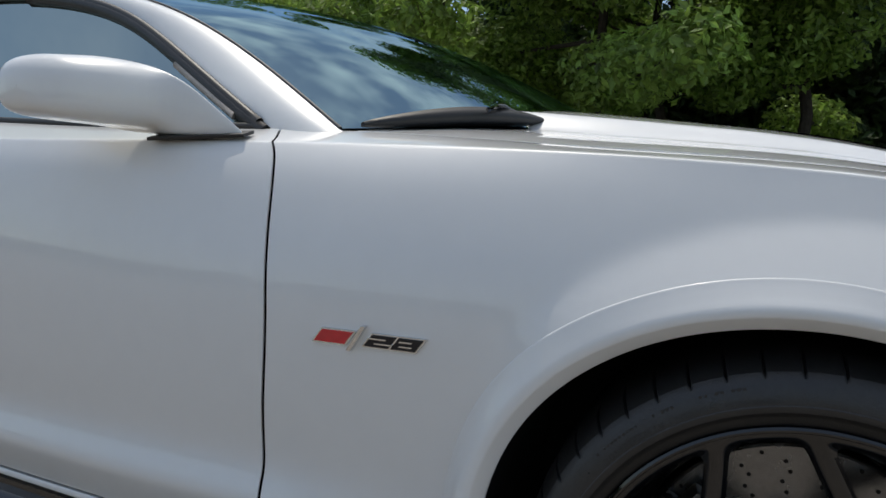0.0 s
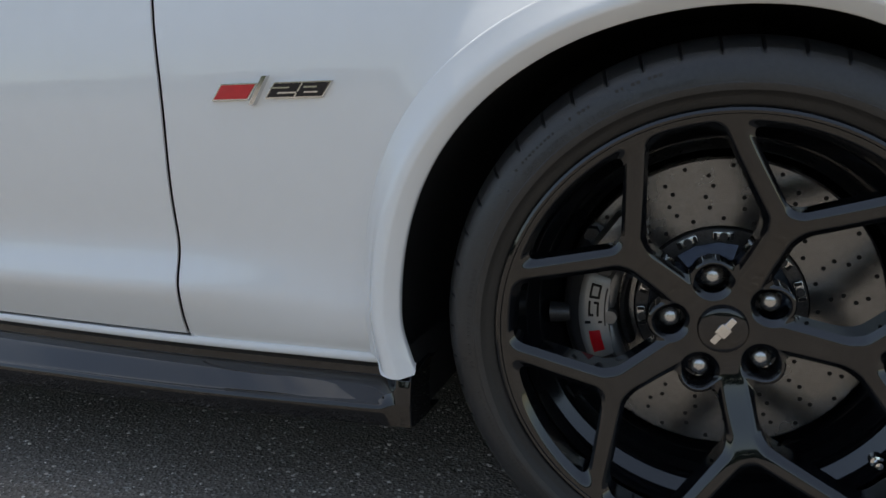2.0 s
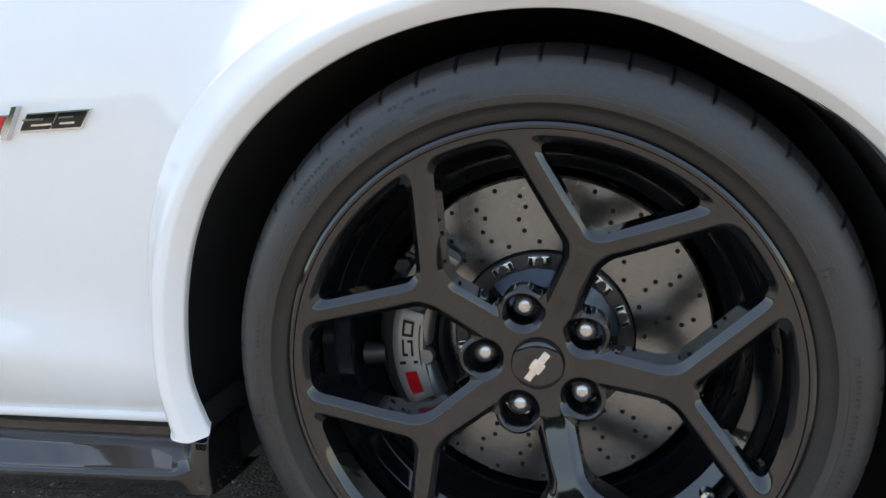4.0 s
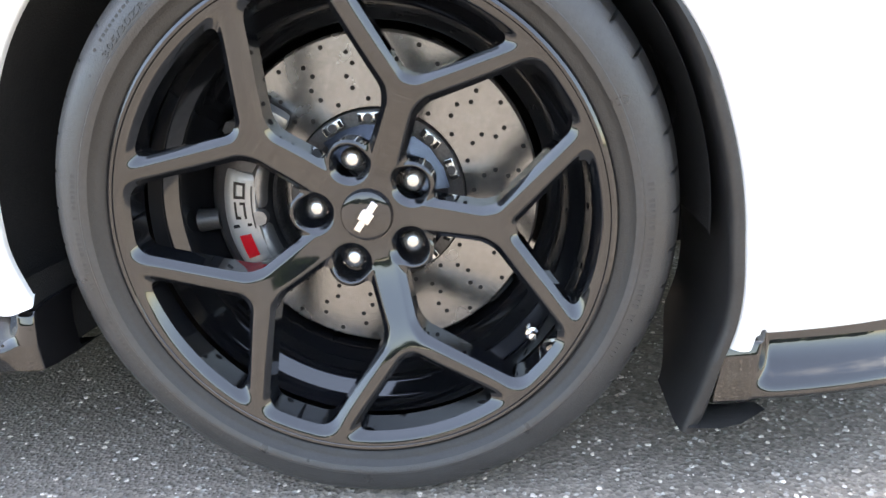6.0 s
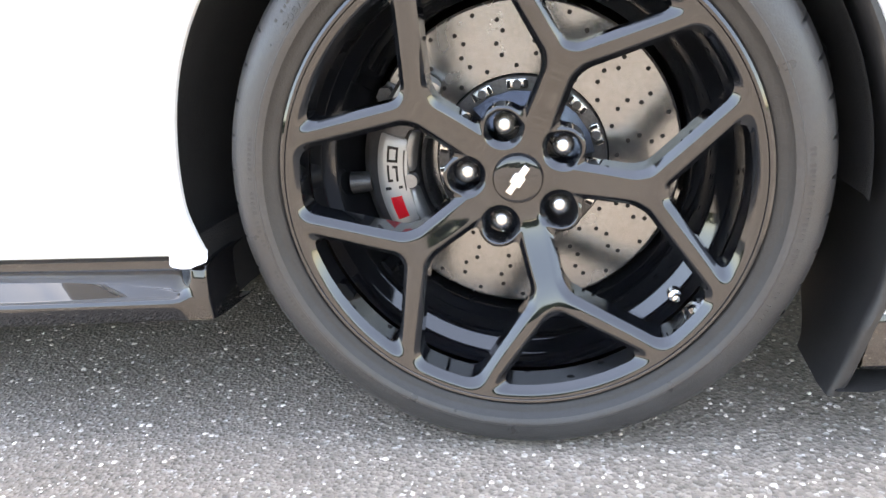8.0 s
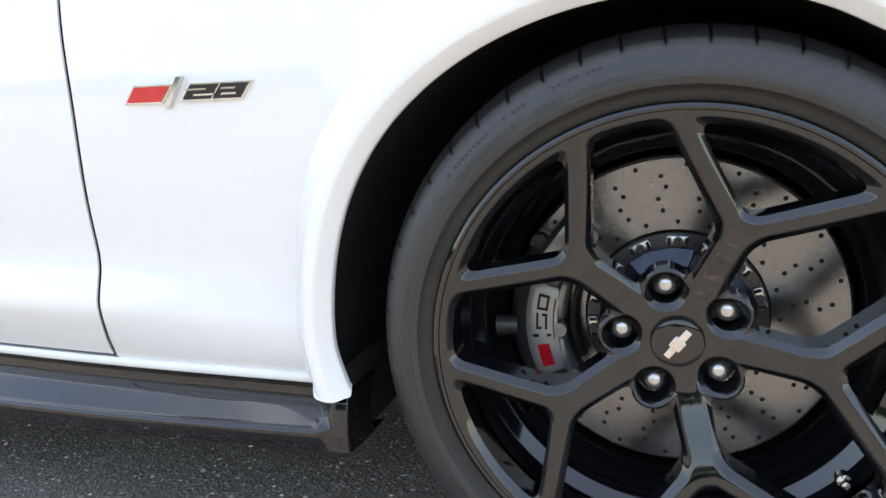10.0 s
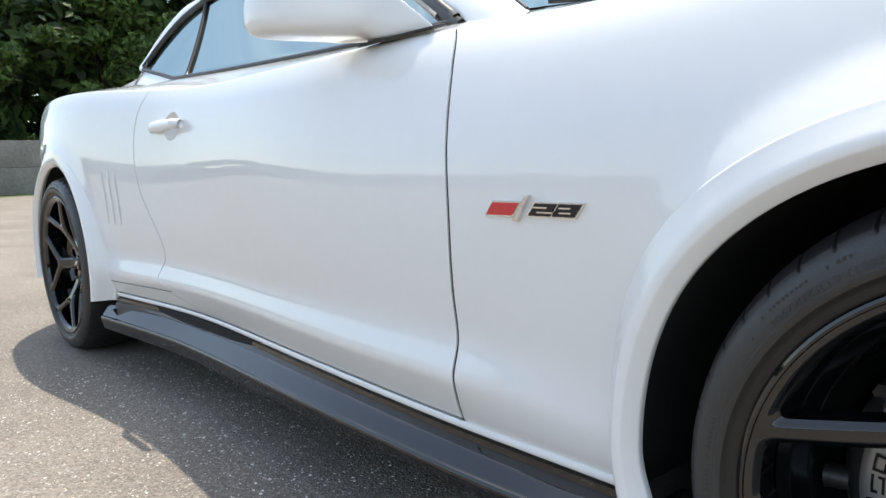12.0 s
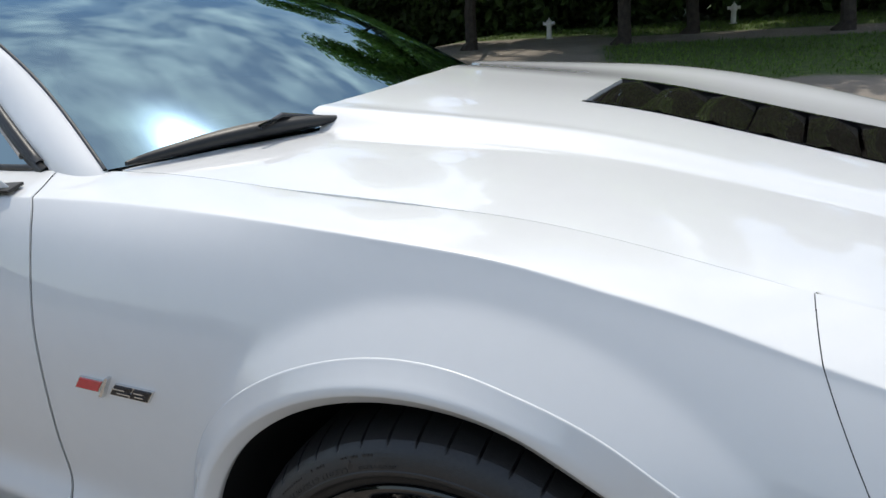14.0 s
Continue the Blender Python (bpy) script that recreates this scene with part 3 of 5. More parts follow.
flare("wheel_arch", *ARCH, 0.354, -0.1066, 202, -22.0, 1.0, 0.017, 0.250, 0.178)
flare("wheel_arch", -2.860, 0.330, 0.366, -0.1080, 206, -19, 0.0, -0.004, 0.24, 0.238)
for hx, hz in (ARCH, (-2.860, 0.330)):
    for y0, y1 in ((-0.075, 0.32), (2 * YC - 0.32, 2 * YC + 0.07)):
        ob = lathe("arch_liner", [(0.372, y0), (0.378, y0 + 0.03), (0.378, y1), (0.05, y1 + 0.002)] if y0 < 0.5 else [(0.05, y0), (0.378, y0 + 0.002), (0.378, y1 - 0.03), (0.372, y1)], LINER, car, "black felt wheel arch liner", segments=64, start=-4, end=196)
        ob.location = (hx, 0, hz)
def deflector():
    """The dark strip inside the front of the arch, drawn down to a point under the bumper."""
    verts, faces, n = [], [], 48
    for i in range(n + 1):
        f = i / n
        a = radians(50 - 72 * min(1, f / 0.8))
        r = float(lip_radius(a, 0.354, 1.0) + lip_shift(a, 1.0)) + 0.001
        x, z = ARCH[0] + r * math.cos(a), ARCH[1] + r * math.sin(a)
        g = max(0.0, (f - 0.8) / 0.2)
        x, z = x - 0.020 * g - 0.006 * g * g, z - 0.085 * g
        deep = 1 - 0.5 * smooth(g, 0.0, 1.0)
        edge = 0.010 * smooth(f, 0.02, 0.35)
        for dy, dx in ((0.010, 0.006), (-0.002, 0.001), (-0.003, -edge * 0.5), (0.001, -edge), (0.010, -edge - 0.002), (0.05, -edge - 0.005), (0.19, -edge - 0.008)):
            verts.append((x + dx, -0.082 + dy * deep + 0.006 * g, z + 0.08 * max(0, dy) * g))
    for i in range(n):
        for k in range(6):
            faces.append((i * 7 + k, i * 7 + k + 1, i * 7 + 8 + k, i * 7 + 7 + k))
    ob = link_mesh("arch_deflector", verts, faces, BLACK_TRIM, car, "dark plastic deflector in the wheel arch")
    ob.data.set_sharp_from_angle(angle=radians(50))
    # the felt goes straight down behind the skirt's end
    verts = [(-0.356 + 0.004 * k, y, z) for k, z in ((0, 0.28), (1, 0.235), (2, 0.20), (2, 0.185)) for y in (-0.078, 0.0, 0.3)]
    link_mesh("lower_liner", verts, [(a * 3 + b, a * 3 + b + 1, a * 3 + b + 4, a * 3 + b + 3) for a in range(3) for b in range(2)], LINER, car, "black felt panel behind the skirt")


deflector()


# ---- hood ----
def hood(x, y):
    """The hood: crowned, with a raised middle that fades towards the nose."""
    x, y = np.broadcast_arrays(np.asarray(x, float), np.asarray(y, float))
    ty, tz = top_edge(x)
    w = YC - ty
    q = np.clip(np.abs(y - YC) / w, 0, 1)
    crown = spline(x, [(-0.75, 0.064), (-0.3, 0.086), (0.2, 0.102), (0.9, 0.11)])
    raise_ = spline(x, [(-0.75, 0.038), (-0.3, 0.032), (0.2, 0.020), (0.9, 0.006)])
    half = 0.44 - 0.06 * smooth(x, -0.5, 0.9)
    z = tz + 0.0004 + crown * (1 - q ** (2.2 + 4.0 * smooth(y, YC - 0.05, YC + 0.35))) + raise_ * smooth(half + 0.03 - np.abs(y - YC), 0, 0.075 + 0.3 * smooth(y, YC, YC + 0.1))
    sag = spline(x, [(-0.55, 0.008), (-0.15, 0.030), (0.25, 0.052), (0.65, 0.048), (0.95, 0.036)])
    z = z + ROLL * np.maximum(0, y - 0.5) - sag * spline(y, [(0.1, 0.0), (0.25, 0.38), (0.42, 0.68), (0.67, 0.95), (0.9, 1.08), (1.24, 0.95), (1.6, 0.1)])
    return np.stack([x, y, z], -1)


def hood_rear(y):
    q = np.abs(y - YC)
    return -0.655 + 0.17 * (1 - np.clip(q / 0.76, 0, 1) ** 2) + 0.035 * smooth(q, 0.47, 0.43)


VENT = (-0.02, 0.60, 0.170)  # rear x, front x, half width


def in_vent(u, v):
    x0, x1, hw = VENT
    return np.minimum(np.minimum(u - x0, x1 - u), hw - np.abs(v - YC))


panel("hood", hood, np.concatenate([np.arange(-0.66, -0.44, 0.006), np.arange(-0.44, 0.95, 0.014)]), np.concatenate([np.linspace(0.10, 0.46, 60), np.linspace(0.46, 2 * YC - 0.46, 70)[1:], np.linspace(2 * YC - 0.46, 2 * YC - 0.10, 40)[1:]]),
      [lambda u, v, p: u - hood_rear(v), lambda u, v, p: -in_vent(u, v), lambda u, v, p: np.minimum(v - top_edge(u)[0], 2 * YC - top_edge(u)[0] - v) - 0.0014],
      PAINT, car, "white hood with a raised middle and an open vent", depth=0.022, inward=(0, 0, -1))
panel("engine_bay", lambda u, v: hood(u, v) - np.array([0, 0, 0.05]), np.arange(-0.6, 0.93, 0.05), np.linspace(0.13, 2 * YC - 0.13, 30), [], BLACK_TRIM, car)
vent = tagged(new("hood_vent"), "smoked black hood vent with slanted vanes")
vent.parent = car
for k in range(6):
    bm = bmesh.new()
    xx = VENT[0] + 0.012 + k * 0.1
    n = 14
    rows = []
    for j in range(n + 1):
        yy = YC - VENT[2] + 0.012 + (2 * VENT[2] - 0.024) * j / n
        zz = float(hood(xx, yy)[2])
        sag = 0.010 * math.sin(math.pi * j / n)
        rows.append([bm.verts.new((xx - 0.008, yy, zz - 0.004)), bm.verts.new((xx + 0.030, yy, zz - 0.003 - sag * 0.3)), bm.verts.new((xx + 0.085, yy, zz - 0.028 - sag)),
                     bm.verts.new((xx + 0.085, yy, zz - 0.034 - sag)), bm.verts.new((xx - 0.008, yy, zz - 0.012))])
    for a, b in zip(rows, rows[1:]):
        for k2 in range(4):
            bm.faces.new((a[k2], a[k2 + 1], b[k2 + 1], b[k2]))
    part("vane", bm, CARBON, vent)
for side in (-1, 1):
    bm = bmesh.new()
    prev = None
    for k in range(31):
        xx = VENT[0] - 0.004 + 0.608 * k / 30
        yy = YC + side * (VENT[2] - 0.003)
        zz = float(hood(xx, yy)[2])
        ring = [bm.verts.new((xx, yy + side * 0.007, zz + 0.002)), bm.verts.new((xx, yy - side * 0.011, zz + 0.001)), bm.verts.new((xx, yy - side * 0.011, zz - 0.03))]
        if prev:
            for a in range(2):
                bm.faces.new((prev[a], prev[a + 1], ring[a + 1], ring[a]))
        prev = ring
    part("frame_rail", bm, BLACK_GLOSS, vent)


def sweep(name, pts, r, mat, parent, label="", square=1.0):
    """A thin strip along a line of points."""
    verts, faces = [], []
    n = 8
    for i, p in enumerate(pts):
        d = (Vector(pts[min(i + 1, len(pts) - 1)]) - Vector(pts[max(i - 1, 0)])).normalized()
        a = d.cross(Vector((0, 1, 0.2))).normalized()
        b = d.cross(a)
        for k in range(n):
            ang = 2 * math.pi * k / n
            verts.append(Vector(p) + a * r * math.cos(ang) * square + b * r * math.sin(ang))
    for i in range(len(pts) - 1):
        for k in range(n):
            faces.append((i * n + k, i * n + (k + 1) % n, (i + 1) * n + (k + 1) % n, (i + 1) * n + k))
    faces.append(tuple(range(n)))
    faces.append(tuple((len(pts) - 1) * n + k for k in range(n))[::-1])
    return link_mesh(name, verts, faces, mat, parent, label)


# ---- windscreen, pillars, roof, side windows ----
def ws_edge(v):
    """The near edge of the windscreen from base to roof."""
    x = spline(v, [(0, -0.68), (0.33, -0.917), (0.66, -1.15), (1, -1.40)])
    y = spline(v, [(0, 0.082), (0.33, 0.165), (0.66, 0.222), (1, 0.285)])
    z = spline(v, [(0, 0.908), (0.33, 1.046), (0.66, 1.157), (1, 1.235)])
    return x, y, z


def windscreen(u, v):
    """u from -1 to 1 across, v from 0 at the base to 1 at the roof."""
    ex, ey, ez = ws_edge(v)
    q = np.abs(u) ** 2.0
    y = YC + u * (YC - ey)
    x = ex + (0.345 - 0.21 * v) * (1 - q)
    z = ez + (0.052 + 0.004 * v) * (1 - q) + ROLL * np.maximum(0, y - 0.5) - 0.035 * (1 - v) ** 2 * smooth(u, -0.5, 0.2)
    return np.stack([x, y, z], -1)


ws = panel("windscreen", windscreen, np.linspace(-1, 1, 61), np.linspace(-0.0, 1, 41), [], GLASS, car, "tinted windscreen reflecting a cloudy sky")
panel("windscreen_surround", lambda u, v: windscreen(u, v) - np.array([0, 0, 0.004]), np.linspace(-1.012, 1.012, 81), np.linspace(0, 1.0, 41),
      [lambda u, v, p: np.maximum(np.abs(u) - 0.985, np.maximum(0.012 - v, v - 0.975))], BLACK_TRIM, car, "black edge band of the windscreen")
panel("cowl", lambda u, v: windscreen(u, 0 * v) + np.stack([0.16 * v, 0 * v, -0.010 - 0.065 * v], -1), np.linspace(-0.96, 0.96, 41), np.linspace(0, 1, 5), [], BLACK_TRIM, car, "black plastic cowl")

sweep("windscreen_seal", [tuple(float(c) for c in windscreen(np.array(-0.997), np.array(k / 30))) for k in range(31)], 0.0035, BLACK_TRIM, car, "thin black seal beside the windscreen")


def window_top(x):
    return spline(x, [(-2.70, 1.030), (-2.66, 1.085), (-2.60, 1.138), (-2.52, 1.185), (-2.427, 1.213), (-2.324, 1.230), (-2.1, 1.240), (-1.9, 1.240), (-1.65, 1.228), (-1.42, 1.193), (-1.25, 1.138), (-1.10, 1.062), (-0.95, 0.978), (-0.82, 0.905)])


def window_y(x, z):
    ty, tz = top_edge(x)
    h = np.clip(z - tz, 0, 1)
    return ty + 0.006 + 0.62 * h - 0.35 * h * h


def side_glass(u, v):
    ty, tz = top_edge(u)
    z = tz - 0.004 + v * (window_top(u) - tz + 0.004)
    return np.stack([u, window_y(u, z) + 0.004, z], -1)


def quarter_line(x):
    """The rising lower edge of the quarter window."""
    return 0.961 + 0.185 * (-2.268 - x)


split_x = lambda z: -2.185 - (z - 0.97) * 0.52
panel("side_window", side_glass, np.arange(-2.36, -0.83, 0.02), np.linspace(0, 1, 21), [lambda u, v, p: u - split_x(p[..., 2]) - 0.006], SIDE_GLASS, car, "raised tinted door window", flip=True)
panel("quarter_window", side_glass, np.arange(-2.70, -2.1, 0.01), np.linspace(0, 1, 31), [lambda u, v, p: split_x(p[..., 2]) - 0.006 - u, lambda u, v, p: p[..., 2] - quarter_line(u)], SIDE_GLASS, car, "small tinted rear quarter window", flip=True)


panel("rear_pillar_foot", lambda u, v: side_glass(u, v) - np.array([0, 0.005, 0]), np.arange(-2.70, -2.2, 0.01), np.linspace(0, 1, 31), [lambda u, v, p: quarter_line(u) - 0.004 - p[..., 2]], PAINT, car, "white foot of the rear pillar", flip=True, depth=0.008)



xs = np.arange(-2.69, -0.82, 0.02)
sweep("window_trim", [(x, float(window_y(x, window_top(x))) - 0.002, float(window_top(x)) + 0.004) for x in xs], 0.0095, BLACK_TRIM, car, "black rubber window seal", 1.2)
sweep("belt_trim", [(x, float(window_y(x, max(float(top_edge(x)[1]), quarter_line(x)))) - 0.002, max(float(top_edge(x)[1]) + 0.003, quarter_line(x))) for x in xs], 0.0075, BLACK_TRIM, car, "black belt line seal")
rail = [(x, float(window_top(x))) for x in np.concatenate([np.linspace(-2.70, -2.5, 16), np.linspace(-2.48, -1.40, 40)])]
rv, rf = [], []
for i, (x, z) in enumerate(rail):
    a, b = rail[max(0, i - 1)], rail[min(len(rail) - 1, i + 1)]
    dx, dz = b[0] - a[0], b[1] - a[1]
    ln = math.hypot(dx, dz)
    for off, dy in ((0.004, 0.010), (0.006, -0.004), (0.012, -0.007), (0.022, -0.006), (0.032, 0.000), (0.041, 0.012), (0.046, 0.030)):
        off *= (1 + 0.9 * float(smooth(-x, 2.35, 2.6))) * (0.15 + 0.85 * float(smooth(-x, 1.40, 1.75)))
        rv.append((x - dz / ln * off, float(window_y(x, z)) + dy + 0.25 * off, z + dx / ln * off))
rf = [(i * 7 + k, i * 7 + k + 1, i * 7 + 8 + k, i * 7 + 7 + k) for i in range(len(rail) - 1) for k in range(6)]
link_mesh("roof_rail", rv, rf, PAINT, car, "white roof rail over the side windows")
sweep("pillar_trim", [(x, float(window_y(x, window_top(x))) - 0.004, float(window_top(x)) - 0.004) for x in np.linspace(-1.62, -0.815, 30)], 0.0105, BLACK_TRIM, car, "black trim along the windscreen pillar", 1.25)
zz = np.linspace(0.955, 1.232, 14)
sweep("window_post", [(split_x(z), float(window_y(split_x(z), z)) + 0.001, z) for z in zz], 0.0075, BLACK_TRIM, car, "black post between the windows")


def roof_pillar(u, v):
    """Between the window seal and the windscreen's edge: u along the pillar from its foot to the roof."""
    ex, ey, ez = ws_edge(u)
    wx = spline(u, [(0, -0.83), (0.33, -1.05), (0.66, -1.25), (1, -1.46)])
    wz = window_top(wx) + 0.012
    wy = window_y(wx, wz) - 0.004
    bulge = np.sin(np.pi * v) * 0.010
    f = np.clip(-u, 0, 1)
    return np.stack([wx + (ex - wx) * v + 0.74 * f, wy + (ey - wy) * v - bulge * 0.8 - 0.22 * f, wz + (ez - wz) * v + bulge * 0.75 - 0.45 * f], -1)


panel("roof_pillar", roof_pillar, np.linspace(-0.10, 1, 48), np.linspace(0, 1, 17), [], PAINT, car, "white windscreen pillar", depth=0.015)
panel("far_pillar", lambda u, v: roof_pillar(u, v) * np.array([1, -1, 1]) + np.array([0, 2 * YC, 0.014 + ROLL * 1.0]), np.linspace(-0.10, 1, 30), np.linspace(0, 1, 9), [], PAINT, car, "white windscreen pillar")


def roof(u, v):
    """Roof, rear pillars and rear deck in one sheet: u is the length, v from -1 to 1 across."""
    u, v = np.broadcast_arrays(np.asarray(u, float), np.asarray(v, float))
    ty, tz = top_edge(u)
    wz = np.where(u > -2.69, window_top(u) + 0.012, tz)
    wy = np.where(u > -2.69, window_y(u, window_top(u)) - 0.004, ty)
    top = spline(u, [(-3.8, 0.955), (-3.35, 0.985), (-3.1, 1.02), (-2.7, 1.20), (-2.3, 1.31), (-1.9, 1.35), (-1.6, 1.352), (-1.36, 1.325)])
    q = 1 - np.abs(v) ** 2.6
    y = YC + v * (YC - wy)
    z = wz + (top - 0.03 - wz) * np.clip(q, 0, 1) ** 0.8 + ROLL * np.maximum(0, y - 0.5) * smooth(u, -2.6, -1.7)
    return np.stack([u, y, z], -1)


panel("roof", roof, np.arange(-3.8, -1.385, 0.03), np.sign(np.linspace(-1, 1, 61)) * np.abs(np.linspace(-1, 1, 61)) ** 0.55, [], PAINT, car, "white roof with sloping rear")
mirrored = np.array([1, -1, 1])
across = np.array([0, 2 * YC, ROLL * 1.05])
panel("side_window", lambda u, v: side_glass(u, v) * mirrored + across, np.arange(-2.36, -0.83, 0.04), np.linspace(0, 1, 9), [lambda u, v, p: u - split_x(p[..., 2]) - 0.006], SIDE_GLASS, car, "raised tinted door window")
panel("quarter_window", lambda u, v: side_glass(u, v) * mirrored + across, np.arange(-2.70, -2.1, 0.03), np.linspace(0, 1, 9), [lambda u, v, p: split_x(p[..., 2]) - 0.006 - u], SIDE_GLASS, car, "small tinted rear quarter window")


def nose(u, v):
    """Closes the front between the two sides."""
    e = body(np.full(np.shape(v), 0.94), v)
    q = 1 - np.abs(u) ** 2.5
    y = YC + u * (YC - e[..., 1])
    lift = hood(np.full(np.shape(y), 0.94), y)[..., 2] - top_edge(0.94)[1]
    return np.stack([0.94 + 0.10 * q * (1 - v ** 6) + 0 * v, y, e[..., 2] + lift * v ** 2], -1)


def tail(u, v):
    """Closes the rear between the two sides."""
    e = body(np.full(np.shape(v), -3.79), v)
    q = 1 - np.abs(u) ** 2.5
    return np.stack([-3.79 - 0.08 * q + 0 * v, YC + u * (YC - e[..., 1]), e[..., 2]], -1)


panel("nose", nose, np.linspace(-1, 1, 31), np.linspace(0, 1, 21), [], PAINT, car, "white nose of the front bumper")
panel("tail", tail, np.linspace(-1, 1, 31), np.linspace(0, 1, 21), [], PAINT, car, "white rear bumper")
bm = bmesh.new()
box(bm, (0.10, 1.35, 0.03), pose(-3.58, YC, 0.985, 0, -8, 0), 0.012, 3)
part("spoiler", bm, PAINT, car, "white lip spoiler on the rear deck")
# cabin behind the glass
bm = bmesh.new()
box(bm, (0.55, 1.30, 0.12), pose(-0.95, YC, 0.86), 0.04, 3)
part("dashboard", bm, CABIN, car, "dark dashboard behind the windscreen")
bm = bmesh.new()
box(bm, (2.2, 1.45, 0.05), pose(-1.9, YC, 0.45), 0.01)
part("cabin_floor", bm, CABIN, car)
for sy in (0.48, 1.24):
    seat = tagged(new("seat"), "dark cloth bucket seat")
    seat.parent = car
    bm = bmesh.new()
    box(bm, (0.14, 0.46, 0.55), pose(-1.92, sy, 0.80, 0, -18, 0), 0.05, 3)
    part("backrest", bm, CABIN, seat)
    bm = bmesh.new()
    box(bm, (0.10, 0.26, 0.18), pose(-2.05, sy, 1.12, 0, -14, 0), 0.04, 3)
    part("headrest", bm, CABIN, seat)
    bm = bmesh.new()
    box(bm, (0.5, 0.48, 0.14), pose(-1.62, sy, 0.55, 0, 6, 0), 0.05, 3)
    part("cushion", bm, CABIN, seat)

# ---- wipers ----
def wiper(u0, u1, name_label, reach=0.22):
    holder = tagged(new("wiper"), name_label)
    holder.parent = car
    pts = [Vector(windscreen(np.array(u0 + (u1 - u0) * k / 24), np.array(0.004 + 0.016 * k / 24))) + Vector((0.010, -0.006, 0.004 + 0.010 * math.sin(math.pi * k / 24))) for k in range(25)]
    verts, faces = [], []
    for i, p in enumerate(pts):
        t = i / 24
        w = 0.005 + 0.016 * math.sin(math.pi * min(1, t * 1.05)) ** 0.7
        for a, b in ((-0.6, -0.9), (0.9, -0.3), (1.0, 0.3), (0.2, 0.95), (-0.7, 0.4)):
            verts.append(p + Vector((a * w * 0.9, 0, b * w * 0.9)))
    for i in range(24):
        for k in range(5):
            faces.append((i * 5 + k, i * 5 + (k + 1) % 5, i * 5 + 5 + (k + 1) % 5, i * 5 + 5 + k))
    faces += [tuple(range(5)), tuple(24 * 5 + k for k in range(5))[::-1]]
    link_mesh("blade", verts, faces, BLACK_TRIM, holder, "black rubber wiper blade")
    mid = pts[15]
    sweep("arm", [mid + Vector((0.0, -0.06, 0.006)), mid + Vector((0.004, 0.0, 0.022)), mid + Vector((0.015, 0.06, 0.014)), mid + Vector((0.18 * reach, reach, -0.010))], 0.005, BLACK_GLOSS, holder, "thin black wiper arm")


wiper(-0.965, -0.50, "black wiper parked along the base of the windscreen")
wiper(-0.25, 0.30, "black wiper parked along the base of the windscreen", 0.10)


# ---- door mirror ----
def mirror_housing():
    stations = [(-0.874, -0.006, 0.886, 0.078, 0.003), (-0.880, -0.012, 0.894, 0.080, 0.010), (-0.912, -0.021, 0.911, 0.087, 0.025), (-0.968, -0.032, 0.936, 0.095, 0.046), (-1.018, -0.045, 0.950, 0.095, 0.053),
                (-1.040, -0.090, 0.951, 0.090, 0.053), (-1.056, -0.128, 0.949, 0.084, 0.050), (-1.066, -0.152, 0.948, 0.076, 0.047), (-1.072, -0.168, 0.946, 0.064, 0.040), (-1.076, -0.178, 0.944, 0.042, 0.027), (-1.077, -0.1815, 0.9435, 0.014, 0.009), (-1.078, -0.182, 0.943, 0.0003, 0.0002)]
    arr = np.array(stations)
    n, m = 40, 44
    par = np.linspace(0, 1, len(stations))
    cols = [spline(np.linspace(0, 1, n), list(zip(par, arr[:, c]))) for c in range(5)]
    verts, faces = [], []
    for i in range(n):
        cx, cy, cz, hx, hz = (float(c[i]) for c in cols)
        for k in range(m):
            a = 2 * math.pi * k / m
            ca, sa = math.cos(a), math.sin(a)
            ex = abs(ca) ** 0.65 * (1 if ca > 0 else -1)
            ez = abs(sa) ** 0.6 * (1 if sa > 0 else -1)
            verts.append((cx + hx * ex, cy, cz + hz * ez - 0.22 * hz * max(0, ca)))
    for i in range(n - 1):
        for k in range(m):
            faces.append((i * m + k, i * m + (k + 1) % m, (i + 1) * m + (k + 1) % m, (i + 1) * m + k))
    faces.append(tuple(range(m)))
    faces.append(tuple((n - 1) * m + k for k in range(m))[::-1])
    return verts, faces


mirror = tagged(new("door_mirror"), "white door mirror on a slim foot")
mirror.parent = car
mv, mf = mirror_housing()
link_mesh("housing", mv, mf, PAINT, mirror, "white painted mirror shell")
bm = bmesh.new()
box(bm, (0.172, 0.036, 0.006), pose(-0.874, -0.018, 0.8860, 15, -3, 9), 0.002)
part("gasket", bm, BLACK_TRIM, mirror, "thin black gasket")
sweep("sail_strip", [(-1.075 + 0.19 * k / 6, 0.140 - 0.061 * k / 6, 1.034 - 0.105 * k / 6) for k in range(7)], 0.006, SAIL, car, "pale plastic strip inside the window's front corner", 1.2)
bm = bmesh.new()
box(bm, (0.006, 0.11, 0.075), pose(-1.126, -0.100, 0.952, 0, 0, 6), 0.003)
part("mirror_glass", bm, CHROME, mirror, "silvered mirror glass")
bm = bmesh.new()
vs_ = [bm.verts.new(p) for p in ((-0.80, 0.082, 0.912), (-0.90, 0.078, 0.912), (-0.93, 0.106, 0.955))]
bm.faces.new(vs_)
bmesh.ops.solidify(bm, geom=bm.faces[:], thickness=0.012)
part("mirror_sail", bm, BLACK_TRIM, car, "black triangular trim at the mirror")

# ---- door handle ----
handle = tagged(new("door_handle"), "white pull handle set in a shallow cup")
handle.parent = car


def handle_point(x, dz, out):
    s = np.linspace(0.5, 0.95, 200)
    p = body(np.full(200, x), s)
    k = int(np.argmin(np.abs(p[:, 2] - (0.79 + dz))))
    return (x, float(p[k, 1]) - out, 0.79 + dz)


